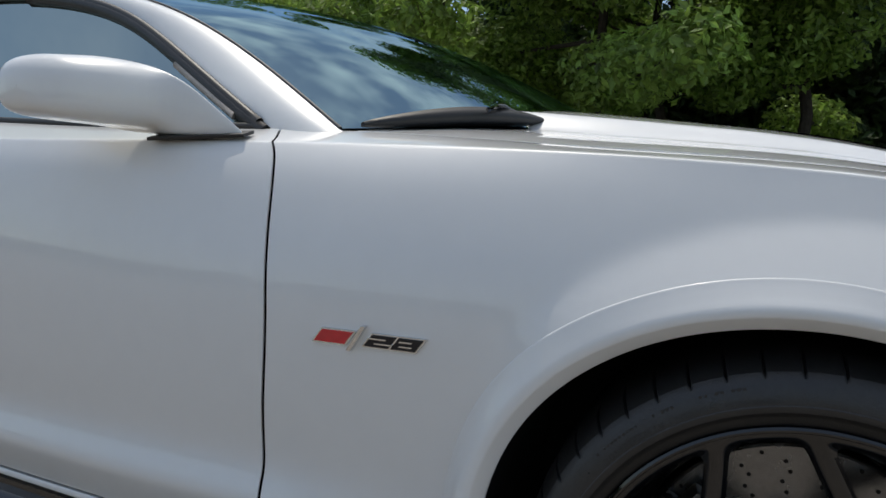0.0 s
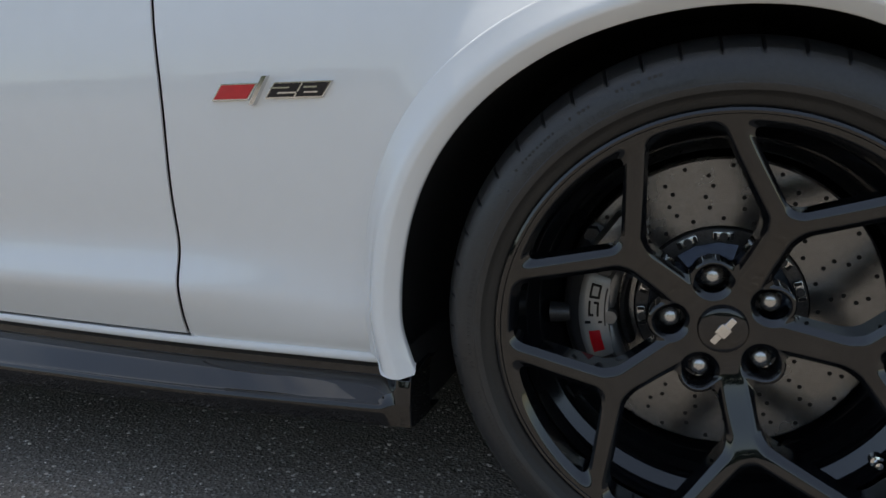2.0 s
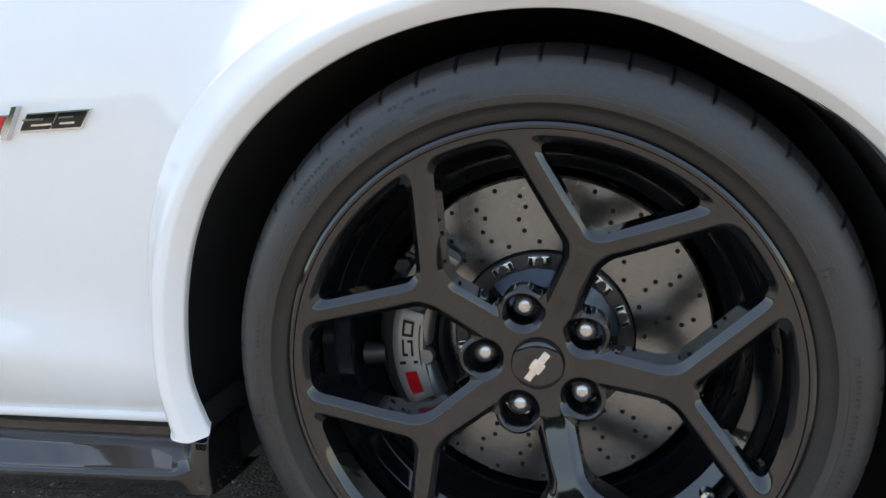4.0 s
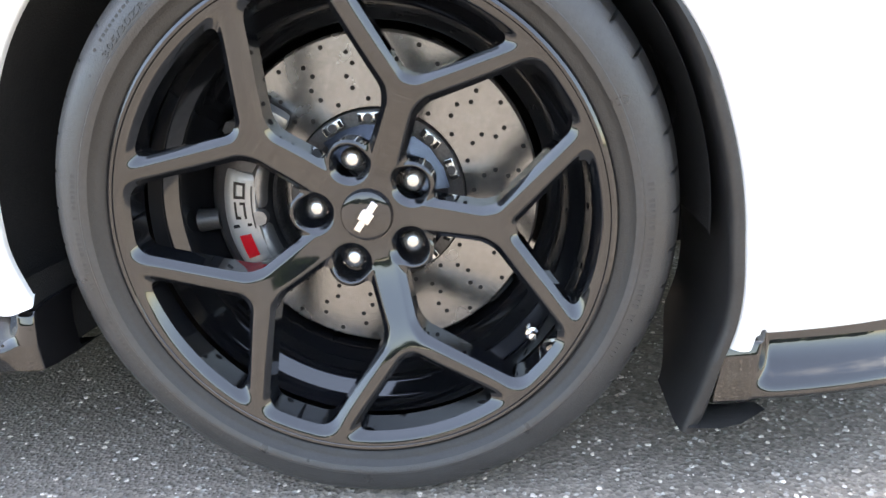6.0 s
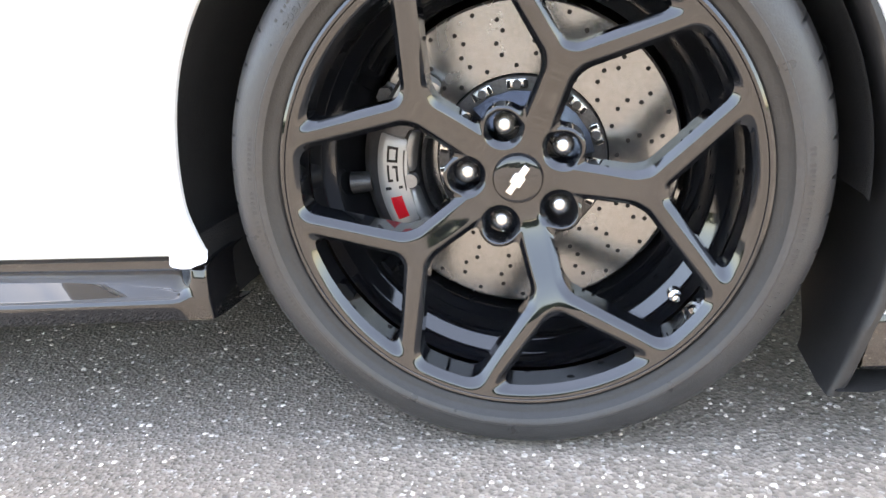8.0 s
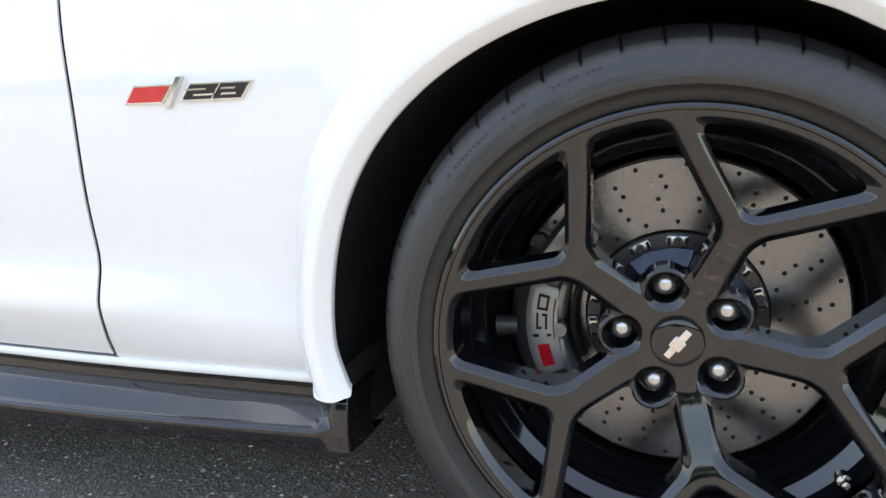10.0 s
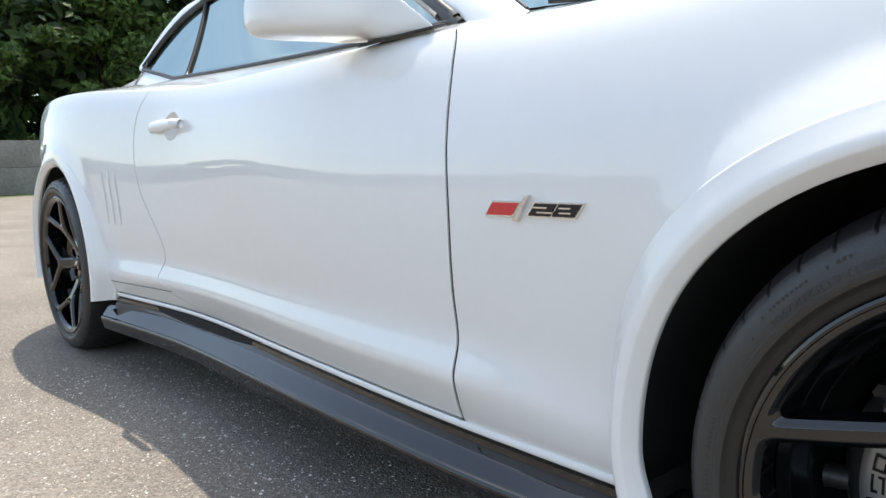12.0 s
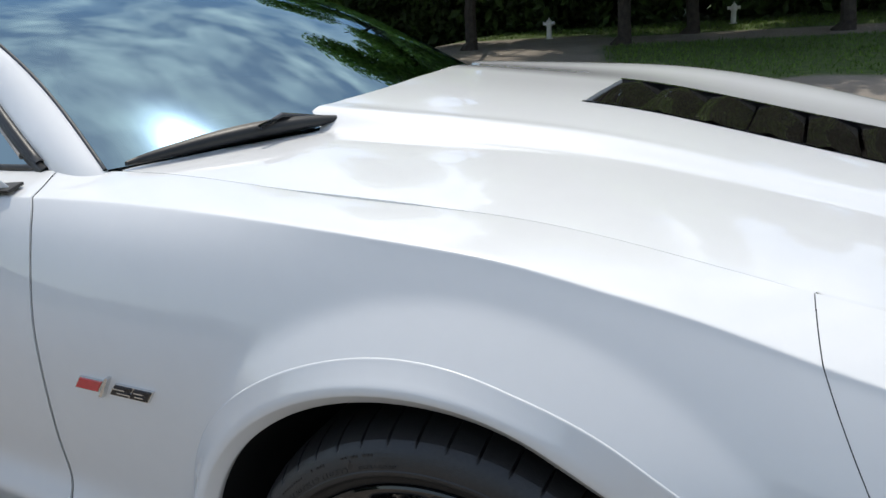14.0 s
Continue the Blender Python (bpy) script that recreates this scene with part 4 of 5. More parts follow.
verts, faces = [], []
for i in range(17):
    x = -2.055 + 0.208 * i / 16
    lift = 0.028 * min(1, i / 3.5) * min(1, (16 - i) / 1.5 + 0.35)
    h = 0.013 + 0.004 * math.sin(math.pi * i / 16)
    for dz, o in ((-h, lift - 0.004), (-h * 0.5, lift + 0.004), (h * 0.5, lift + 0.005), (h, lift - 0.002), (h * 0.6, lift - 0.014), (-h * 0.6, lift - 0.014)):
        verts.append(handle_point(x, dz + 0.004 * i / 16, o))
for i in range(16):
    for k in range(6):
        faces.append((i * 6 + k, i * 6 + (k + 1) % 6, i * 6 + 6 + (k + 1) % 6, i * 6 + 6 + k))
faces += [tuple(range(6)), tuple(16 * 6 + k for k in range(6))[::-1]]
link_mesh("grip", verts, faces, PAINT, handle)


def cup(u, v):
    """A dish pressed into the door behind the grip."""
    p = body(u, v)
    q = np.clip(-cup_edge(p), 0, 1)
    p[..., 1] += 0.003 + 0.026 * np.sqrt(q)
    return p


panel("cup", cup, np.arange(-1.99, -1.86, 0.004), np.linspace(0.55, 0.95, 160), [lambda u, v, p: 0.06 - cup_edge(body(u, v))], PAINT, handle, flip=True)

sweep("panel_gap", [(x, side_y(x, z) - 0.0003, z) for x, z in ((-2.46 + 0.465 * k / 16, 0.3055 + 0.010 * k / 16) for k in range(17))], 0.0012, BLACK_TRIM, car, "thin dark gap below the quarter panel")

# ---- gills in the quarter panel ----
for k in range(3):
    bm = bmesh.new()
    s = np.linspace(0.3, 0.9, 300)
    pr = None
    for i in range(13):
        z = 0.50 + 0.17 * i / 12
        x = -2.30 - 0.045 * k - 0.10 * (z - 0.5)
        p = body(np.full(300, x), s)
        y = float(p[int(np.argmin(np.abs(p[:, 2] - z))), 1])
        w = 0.008 * math.sin(math.pi * (i + 0.5) / 13) ** 0.5
        ring = [bm.verts.new((x - w, y - 0.0004, z)), bm.verts.new((x - w * 0.3, y - 0.0032, z)), bm.verts.new((x + w, y - 0.0004, z))]
        if pr:
            for a in range(2):
                bm.faces.new((pr[a], pr[a + 1], ring[a + 1], ring[a]))
        pr = ring
    part("gill", bm, PAINT, car)

# ---- side skirt and splitter ----
def skirt(u, v):
    """The black skirt: a ledge under the sill, a sloping shelf, a crisp edge and a tall face."""
    tuck = np.clip(body(u, 0 * v)[..., 1] + 0.048, -0.02, 0.06) * smooth(-u, 0.5, 0.8)
    edge = spline(u, [(-2.6, 0.185), (-2.0, 0.188), (-1.6, 0.191), (-1.2, 0.1965), (-0.85, 0.1985), (-0.6, 0.2000), (-0.4, 0.2050), (-0.3, 0.2070)])
    low = spline(u, [(-2.6, 0.140), (-2.0, 0.140), (-1.7, 0.143), (-1.4, 0.148), (-1.15, 0.155), (-0.85, 0.163), (-0.6, 0.167), (-0.37, 0.173), (-0.3, 0.174)])
    prof_v = [0, 0.10, 0.14, 0.20, 0.26, 0.34, 0.58, 0.64, 0.68, 0.74, 0.95, 1.0]
    prof_y = [-0.030, -0.045, -0.0495, -0.0495, -0.0560, -0.0640, -0.0895, -0.0938, -0.0960, -0.0962, -0.0880, -0.03]
    to_edge = [0, 0, 0, 0, 0, 0.10, 1, 1, 1, 1, 0, 0]
    to_low = [0, 0, 0, 0, 0, 0, 0, 0, 0, 0, 1, 1]
    rise = [0.250, 0.2430, 0.2415, 0.2315, 0.2280, 0.9 * 0.2265, 0.0035, 0.0012, -0.0025, -0.0065, 0.003, 0]
    y = np.interp(v, prof_v, prof_y) + tuck * np.interp(v, [0, 0.26, 0.6, 1], [1, 1, 0.8, 0.8])
    z = np.interp(v, prof_v, rise) + edge * np.interp(v, prof_v, to_edge) + low * np.interp(v, prof_v, to_low) + (sill_top(u) - 0.263) * np.interp(v, [0, 0.3, 0.6], [1, 1, 0])
    tip = smooth(u, -0.398, -0.362)
    y = y * (1 - tip) + tip * np.interp(v, [0, 0.06, 0.2, 0.6, 0.95, 1], [-0.05, -0.082, -0.088, -0.091, -0.088, -0.03])
    turn = np.clip((u + 0.352) / 0.006, 0, 1) * math.pi / 2
    y = y + 0.006 * (1 - np.cos(turn)) + 2.0 * np.maximum(0, u + 0.346)
    x = np.where(u > -0.352, -0.352 + 0.006 * np.sin(turn), u)
    return np.stack([x, y, z], -1)


vv = np.concatenate([np.linspace(0, 0.1, 4), np.linspace(0.11, 0.15, 5), np.linspace(0.17, 0.27, 7), np.linspace(0.3, 0.56, 8), np.linspace(0.58, 0.75, 12), np.linspace(0.8, 1, 7)])
ob = panel("side_skirt", skirt, np.concatenate([np.linspace(-2.47, -0.46, 80), np.linspace(-0.455, -0.352, 26), np.linspace(-0.3505, -0.346, 5), [-0.343, -0.338]]), vv, [], BLACK_GLOSS, car, "glossy black side skirt with a sloping shelf", depth=0.05)
ob.data.set_sharp_from_angle(angle=radians(40))

bm = bmesh.new()
box(bm, (4.1, 0.96, 0.06), pose(-1.45, YC, 0.19), 0.01)
part("underbody", bm, LINER, car, "black underbody")
bm = bmesh.new()
box(bm, (1.96, 0.13, 0.045), pose(-1.41, 0.055, 0.2275), 0.006)
part("inner_sill", bm, LINER, car, "black inner sill behind the skirt")


def splitter(u, v):
    """Flat at its end, then scooped out above a rounded lip."""
    base = body(u, 0 * v)[..., 1]
    k = smooth(u, 0.433, 0.445)
    block_y = np.interp(v, [0, 0.05, 0.25, 0.62, 0.97, 1], [0.0, -0.022, -0.026, -0.030, -0.032, 0.01])
    scoop_y = np.where(v > 0.94, -0.033 + 0.9 * (v - 0.94), spline(v, [(0, 0.0), (0.2, -0.0015), (0.45, -0.008), (0.65, -0.019), (0.8, -0.030), (0.9, -0.0335), (0.94, -0.033)]))
    y = base + (1 - k) * block_y + k * scoop_y
    z = spline(v, [(0, 0.181), (0.2, 0.168), (0.45, 0.149), (0.65, 0.136), (0.8, 0.126), (0.9, 0.116), (1, 0.104)])
    return np.stack([u - 0.016 * v * (1 - k), y, z - 0.006 * (1 - v) * (1 - k)], -1)


panel("splitter", splitter, np.concatenate([np.arange(0.396, 0.48, 0.003), np.arange(0.48, 0.95, 0.008)]), np.linspace(0, 1, 41), [], BLACK_GLOSS, car, "glossy black front splitter with a scooped face", depth=0.05)
bm = bmesh.new()
fin = [bm.verts.new(p) for p in ((0.352, -0.082, 0.0890), (0.380, -0.045, 0.0965), (0.430, -0.045, 0.0985), (0.438, -0.060, 0.0975), (0.406, -0.086, 0.0955), (0.385, -0.088, 0.0915))]
bm.faces.new(fin)
bmesh.ops.solidify(bm, geom=bm.faces[:], thickness=0.005)
part("splitter_fin", bm, RUBBER, car, "dark fin at the end of the splitter")
panel("side_marker", lambda u, v: body(u, v) - np.array([0, 0.003, 0]), np.arange(0.34, 0.56, 0.006), np.linspace(0.25, 0.75, 120),
      [lambda u, v, p: p[..., 2] - (0.5265 - 0.08 * (u - 0.397)), lambda u, v, p: 0.5565 - 0.10 * (u - 0.38) - p[..., 2], lambda u, v, p: u - 0.397 + 0.55 * (p[..., 2] - 0.5265), lambda u, v, p: 0.51 - u],
      ORANGE, car, "amber side marker lens", depth=0.006, flip=True)


# ---- the badge: plain shapes in its colours ----
def on_fender(x, z):
    s = np.linspace(0.3, 0.9, 400)
    p = body(np.full(400, x), s)
    return float(np.interp(z, p[:, 2], p[:, 1]))


badge = tagged(new("badge"), "chrome-edged red and black model badge on the fender")
badge.parent = car


def badge_bar(x0, x1, z0, z1, slant, thick, mat, name, parent):
    bm = bmesh.new()
    zc = 0.5 * (z0 + z1)
    quad = [(x0 + slant * (z0 - zc), z0), (x1 + slant * (z0 - zc), z0), (x1 + slant * (z1 - zc), z1), (x0 + slant * (z1 - zc), z1)]
    lo = [bm.verts.new((x, on_fender(x, z) + 0.002, z)) for x, z in quad]
    cx, cz = sum(q[0] for q in quad) / 4, zc
    hi = [bm.verts.new((x + (cx - x) * 0.02, on_fender(x, z) - thick, z + (cz - z) * 0.06)) for x, z in quad]
    bm.faces.new(hi)
    for a in range(4):
        bm.faces.new((lo[a], lo[(a + 1) % 4], hi[(a + 1) % 4], hi[a]))
    return part(name, bm, mat, parent)


ZB = 0.608
badge_bar(-0.600, -0.545, ZB - 0.0110, ZB + 0.0110, 0.75, 0.0040, CHROME, "backing", badge)
badge_bar(-0.597, -0.548, ZB - 0.0092, ZB + 0.0092, 0.75, 0.0055, RED, "red_field", badge)
badge_bar(-0.540, -0.533, ZB - 0.0175, ZB + 0.0195, 0.62, 0.0080, CHROME, "slash", badge)
badge_bar(-0.522, -0.440, ZB - 0.0098, ZB + 0.0110, 0.75, 0.0040, CHROME, "backing", badge)
badge_bar(-0.519, -0.482, ZB - 0.0081, ZB + 0.0092, 0.75, 0.0055, BLACK_ENAMEL, "black_field", badge)
badge_bar(-0.479, -0.443, ZB - 0.0081, ZB + 0.0092, 0.75, 0.0055, BLACK_ENAMEL, "black_field", badge)
for x0, x1, dz in ((-0.519, -0.491, 0.0034), (-0.509, -0.482, -0.0028), (-0.472, -0.453, 0.0035), (-0.472, -0.453, -0.0026)):
    badge_bar(x0, x1, ZB + dz - 0.0011, ZB + dz + 0.0011, 0.75, 0.0066, CHROME, "inlay", badge)

# ---- wheels ----
STEM = -5.1


def smin(a, b, k):
    h = np.clip(0.5 + 0.5 * (b - a) / k, 0, 1)
    return b + (a - b) * h - k * h * (1 - h)


def seg_dist(px, pz, ax, az, bx, bz, wa, wb):
    dx, dz = bx - ax, bz - az
    t = np.clip(((px - ax) * dx + (pz - az) * dz) / (dx * dx + dz * dz), 0, 1)
    return np.hypot(px - ax - t * dx, pz - az - t * dz) - (wa + (wb - wa) * t)


def wheel_sdf(px, pz):
    """Signed distance to one fifth of the wheel's face, its stem along +x."""
    jx = 0.136
    d = seg_dist(px, pz, 0.02, 0, jx, 0, 0.0218, 0.0182)
    for sg in (1, -1):
        a = radians(25.2) * sg
        d = smin(d, seg_dist(px, pz, jx, 0, 0.250 * math.cos(a), 0.250 * math.sin(a), 0.0136, 0.0126), 0.012)
        b = radians(36) * sg
        boss = np.hypot(px - 0.060 * math.cos(b), pz - 0.060 * math.sin(b)) - 0.0245
        d = smin(d, boss, 0.010)
    r = np.hypot(px, pz)
    d = smin(d, r - 0.050, 0.012)
    d = smin(d, 0.2378 - r, 0.014)
    for sg in (1, -1):
        b = radians(36) * sg
        d = np.maximum(d, 0.0178 - np.hypot(px - 0.060 * math.cos(b), pz - 0.060 * math.sin(b)))
    return d


def face_y(r):
    return spline(r, [(0.0, -0.030), (0.045, -0.031), (0.09, -0.044), (0.135, -0.0620), (0.16, -0.0695), (0.20, -0.0775), (0.232, -0.0835), (0.2505, -0.0885)])


def wheel_face(u, v):
    """u radius, v angle in radians; edges rolled over."""
    px, pz = u * np.cos(v), u * np.sin(v)
    d = np.clip(-wheel_sdf(px, pz), 0, 0.02)
    facet = 0.0068 * (1 - d / 0.0068)
    roll = 0.5 * (facet + np.sqrt(facet ** 2 + 0.0012 ** 2))
    return np.stack([px, face_y(u) + roll, pz], -1)


def build_wheel(label):
    w = tagged(new("wheel"), label)
    bead_prof = [(0.244, -0.048), (0.2540, -0.0740), (0.2570, -0.0840), (0.2600, -0.0870), (0.2665, -0.0885), (0.2695, -0.0900), (0.2725, -0.0930), (0.2742, -0.0946)]
    tyre_prof = [(0.2742, -0.0946), (0.2775, -0.0962), (0.2806, -0.0972), (0.2816, -0.0972), (0.2826, -0.0962), (0.2850, -0.0962), (0.2935, -0.0946), (0.3020, -0.0912), (0.3055, -0.0890), (0.3090, -0.0862), (0.3122, -0.0830), (0.3148, -0.0795)]
    tread_prof = [(0.3148, -0.0795), (0.3178, -0.0730), (0.3240, -0.0570), (0.3272, -0.0420), (0.3288, -0.0280), (0.3298, -0.005), (0.3305, 0.05), (0.3305, 0.08), (0.330, 0.14), (0.326, 0.20), (0.316, 0.222), (0.28, 0.235), (0.245, 0.215)]

    def notch(i, k, r, y):
        if k >= 9 and i % 18 == 0:
            cut = (0.0, 0.0022, 0.004)[k - 9]
            return r - cut * 0.75, y + cut
        return r, y

    def groove(i, k, r, y):
        if k <= 5 and i % 18 == 0:
            cut = (0.004, 0.005, 0.005, 0.004, 0.003, 0.0)[k]
            return r - cut * 0.75, y + cut
        return r, y

    tyre = lathe("tyre", tyre_prof, RUBBER, w, "grey sidewall of a low-profile tyre", segments=900, wobble=notch)
    # tread split from the sidewall so its colour can carry the arch's shade
    lathe("tread", tread_prof, TREAD, tyre, "tyre tread with shoulder slots, arch shade in its colour", segments=900, wobble=groove)
    lathe("bead", bead_prof, TREAD, tyre, "smooth dark band beside the rim", segments=144)
    lathe("rim", [(0.2585, -0.0830), (0.2570, -0.0890), (0.2540, -0.0905), (0.2515, -0.0898), (0.2500, -0.0875), (0.2490, -0.0400)], RIM_BLACK, w, "glossy black rim flange", segments=144)
    lathe("barrel", [(0.2410, -0.0310), (0.2360, -0.0100), (0.2340, -0.0065), (0.2215, 0.0030), (0.2192, 0.0060), (0.2140, 0.0360), (0.2122, 0.0395), (0.2020, 0.0475), (0.2000, 0.0520), (0.1970, 0.2000)], RIM_BLACK, w, "glossy black stepped rim barrel", segments=144)
    us = np.concatenate([np.linspace(0.028, 0.09, 46), np.linspace(0.09, 0.2505, 92)[1:]])
    spoke = panel("spoke", wheel_face, us, np.linspace(-radians(36), radians(36), 110), [lambda u, v, p: -wheel_sdf(u * np.cos(v), u * np.sin(v))], RIM_BLACK, w, "", depth=0.032, inward=(0, 1, 0), flip=True)
    spoke.rotation_euler = (0, -radians(STEM), 0)
    for k in range(1, 5):
        o = new("spoke", spoke.data)
        o.parent, o.rotation_euler = w, (0, -radians(STEM + 72 * k), 0)
    ob = lathe("hub_plate", [(0.0, 0.013), (0.050, 0.013), (0.052, 0.03)], DARK_STEEL, w, segments=48)
    cap = lathe("centre_cap", [(0.0001, -0.0385), (0.022, -0.0380), (0.0268, -0.0360), (0.0285, -0.0330), (0.0290, -0.0250)], BLACK_GLOSS, w, "black centre cap with a slanted silver emblem", segments=48)
    bm = bmesh.new()
    for sx, sz, ln, wd in ((0, 0, 0.038, 0.0085), (0, 0, 0.014, 0.0145)):
        box(bm, (ln, 0.0016, wd), pose(sx, -0.0392 - (0.0004 if ln < 0.02 else 0), sz, 0, -52, 0), 0.0006, 1)
    part("emblem", bm, CHROME, w, "polished plain emblem bar")
    bm = bmesh.new()
    tube(bm, 0.0132, 0.0132, 0.020, pose(0, 0.004, 0, 90, 0, 0), 6)
    tube(bm, 0.0130, 0.0104, 0.006, pose(0, -0.0085, 0, 90, 0, 0), 6)
    bmesh.ops.create_uvsphere(bm, u_segments=14, v_segments=8, radius=0.0128, matrix=Matrix.Translation((0, -0.0085, 0)) @ Matrix.Diagonal((1, 0.72, 1, 1)))
    lug = part("lug_nut", bm, NUT, w, "polished steel lug nut")
    spots = [(0.060 * math.cos(radians(30.9 + 72 * k)), 0.060 * math.sin(radians(30.9 + 72 * k))) for k in range(5)]
    lug.location = (spots[0][0], 0.0, spots[0][1])
    for sx, sz in spots[1:]:
        o = new("lug_nut", lug.data)
        o.parent, o.location = w, (sx, 0.0, sz)
    va = radians(-40.5)
    valve = lathe("valve", [(0.0001, -0.010), (0.0040, -0.0095), (0.0046, -0.002), (0.0075, -0.001), (0.0080, 0.004), (0.0080, 0.010)], CHROME, w, "steel tyre valve", segments=16)
    valve.location = (0.226 * math.cos(va), -0.034, 0.226 * math.sin(va))
    bm = bmesh.new()
    rng = random.Random(5)
    for a0, a1, rr, hh in ((105, 114, 0.3020, 0.007), (119, 126, 0.3010, 0.008), (129, 140, 0.3000, 0.006), (-32, 8, 0.289, 0.012), (196, 238, 0.289, 0.005), (165, 190, 0.289, 0.008)):
        a = a0
        while a < a1:
            if rng.random() > 0.15:
                r = rr - 0.002
                yy = float(np.interp(r, [q[0] for q in tyre_prof], [q[1] for q in tyre_prof]))
                box(bm, (0.0022 + 0.0018 * rng.random(), 0.0010, hh * 0.8), pose(0, 0, 0, 0, -a + 90, 0) @ pose(0, yy + 0.0003, r, -12 if r > 0.3 else 0, 0, 0))
            a += 1.1
    tagged(part("lettering", bm, LETTER, w, "raised unreadable sidewall lettering", smooth_shade=False), kind="stuff")
    for words, r0, first, last, high in (("305/30ZR19 (102Y)", 0.2850, 140.0, 113.0, 0.0062), ("EXTRA LOAD", 0.2855, 109.5, 98.5, 0.0042)):
        curve = bpy.data.curves.new("marking", "FONT")
        curve.body, curve.size, curve.extrude = words, high * 1.4, 0.0005
        typed = bpy.data.objects.new("marking", curve)
        me = bpy.data.meshes.new_from_object(typed)
        bpy.data.objects.remove(typed)
        long_ = max(v.co.x for v in me.vertices)
        for v in me.vertices:
            r, a = r0 + v.co.y, radians(first + (last - first) * v.co.x / long_)
            yy = float(np.interp(r, [q[0] for q in tyre_prof], [q[1] for q in tyre_prof]))
            v.co = (r * math.cos(a), yy + (0.0006 if v.co.z < 0 else -0.0007), r * math.sin(a))
        me.materials.append(LETTER)
        mark = new("size_marking", me)
        mark.parent = tyre
        tagged(mark, "raised size marking on the sidewall")
    return w


front_wheel = build_wheel("black five-spoke wheel with split spokes and a wide tyre")
front_wheel.parent = car
front_wheel.matrix_basis = pose(HUB[0], 0, HUB[1], CAMBER, 0, STEER)
for m in (pose(REAR[0], -0.010, REAR[1], 0, 27, 0), pose(HUB[0], 2 * YC, HUB[1], 0, 0, 180), pose(REAR[0], 2 * YC, REAR[1], 0, 20, 180)):
    copy_thing(front_wheel, m)


# ---- brakes ----
def build_brake(hx, hz, caliper_angle, camber=0.0, steer=0.0):
    axle = pose(hx, 0, hz, camber, 0, steer)
    d = tagged(new("brake_disc"), "cross-drilled grey ceramic brake disc")
    d.parent, d.matrix_basis = car, axle
    lathe("rotor", [(0.103, 0.058), (0.105, 0.0545), (0.187, 0.0545), (0.190, 0.057), (0.190, 0.092), (0.103, 0.092)], DISC, d, segments=128)
    lathe("hat", [(0.03, 0.034), (0.072, 0.034), (0.078, 0.038), (0.084, 0.0455), (0.1020, 0.0470), (0.1030, 0.0530), (0.1030, 0.09)], DARK_STEEL, d, "dark steel disc hat", segments=96)
    # the rotor is uncut: flat dark discs stand for the shade in its holes
    first = None
    for k in range(20):
        for q, (r, da) in enumerate(((0.114, 0.0), (0.128, 4.5), (0.142, 9.0), (0.155, 2.2), (0.168, 6.8), (0.180, 12.5))):
            a = radians(k * 18 + da + 3 * (q % 2))
            if first is None:
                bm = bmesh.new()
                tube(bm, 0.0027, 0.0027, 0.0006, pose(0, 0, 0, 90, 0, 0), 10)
                hole = first = part("hole_shade", bm, HOLE, d, "flat dark disc for a drilled hole's shade", smooth_shade=False)
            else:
                hole = new("hole_shade", first.data)
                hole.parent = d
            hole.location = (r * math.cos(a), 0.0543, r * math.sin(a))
    for k in range(10):
        a = 30.9 + 72 * (k // 2) + (13 if k % 2 else -13)
        m = pose(0, 0, 0, 0, -a, 0) @ pose(0.0945, 0.0425, 0, 0, 0, 0)
        bm = bmesh.new()
        box(bm, (0.0120, 0.009, 0.0265), m, 0.0034, 2)
        bobbin = part("bobbin", bm, NUT, d, "bright fixing bobbin" if k == 0 else "")
        bm = bmesh.new()
        tube(bm, 0.0054, 0.0048, 0.006, m @ pose(0, -0.0055, 0, 90, 0, 0), 14)
        part("rivet", bm, DARK_STEEL, bobbin, "dark round rivet" if k == 0 else "")
        # small dark blocks stand for the shade in the bobbin's slots
        for dz in (-0.0098, 0.0098):
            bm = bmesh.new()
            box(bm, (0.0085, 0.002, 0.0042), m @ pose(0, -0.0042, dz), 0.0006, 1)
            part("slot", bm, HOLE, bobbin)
    for k in range(5):
        bm = bmesh.new()
        a = STEM + 36 + 72 * k
        vs2 = [bm.verts.new(pose(0, 0, 0, 0, -a, 0) @ Vector(p)) for p in ((0.046, 0.012, -0.014), (0.046, 0.012, 0.014), (0.0800, 0.0315, 0.036), (0.0870, 0.0345, 0.014), (0.0870, 0.0345, -0.014), (0.0800, 0.0315, -0.036))]
        bm.faces.new(vs2)
        bmesh.ops.solidify(bm, geom=bm.faces[:], thickness=0.006)
        part("hat_plate", bm, SKY_TINTED, d, "glossy dark hat plate with sky blue in its colour" if k == 0 else "")
    c = tagged(new("brake_caliper"), "dark brake caliper with a bright silver plate")
    c.parent, c.matrix_basis = car, axle @ pose(0, 0, 0, 0, -caliper_angle, 0)
    # the caliper lies along +x of its own frame
    def arc_block(name, profile, a0, a1, mat, label="", pinch=0.25, n=30, under=None):
        """A curved block: a profile of (radius, depth) carried round the axle and drawn in at its ends."""
        mid = sum(p[0] for p in profile) / len(profile)
        m = len(profile)
        verts, faces = [], []
        for i in range(n + 1):
            a = radians(a0 + (a1 - a0) * i / n)
            e = math.sin(math.pi * i / n) ** 0.25 if 0 < i < n else 0.35
            for r, y in profile:
                rr = mid + (r - mid) * (1 - pinch + pinch * e)
                verts.append((rr * math.cos(a), y + (1 - e) * 0.008, rr * math.sin(a)))
        for i in range(n):
            for k in range(m - 1):
                faces.append((i * m + k, i * m + k + 1, i * m + m + 1 + k, i * m + m + k))
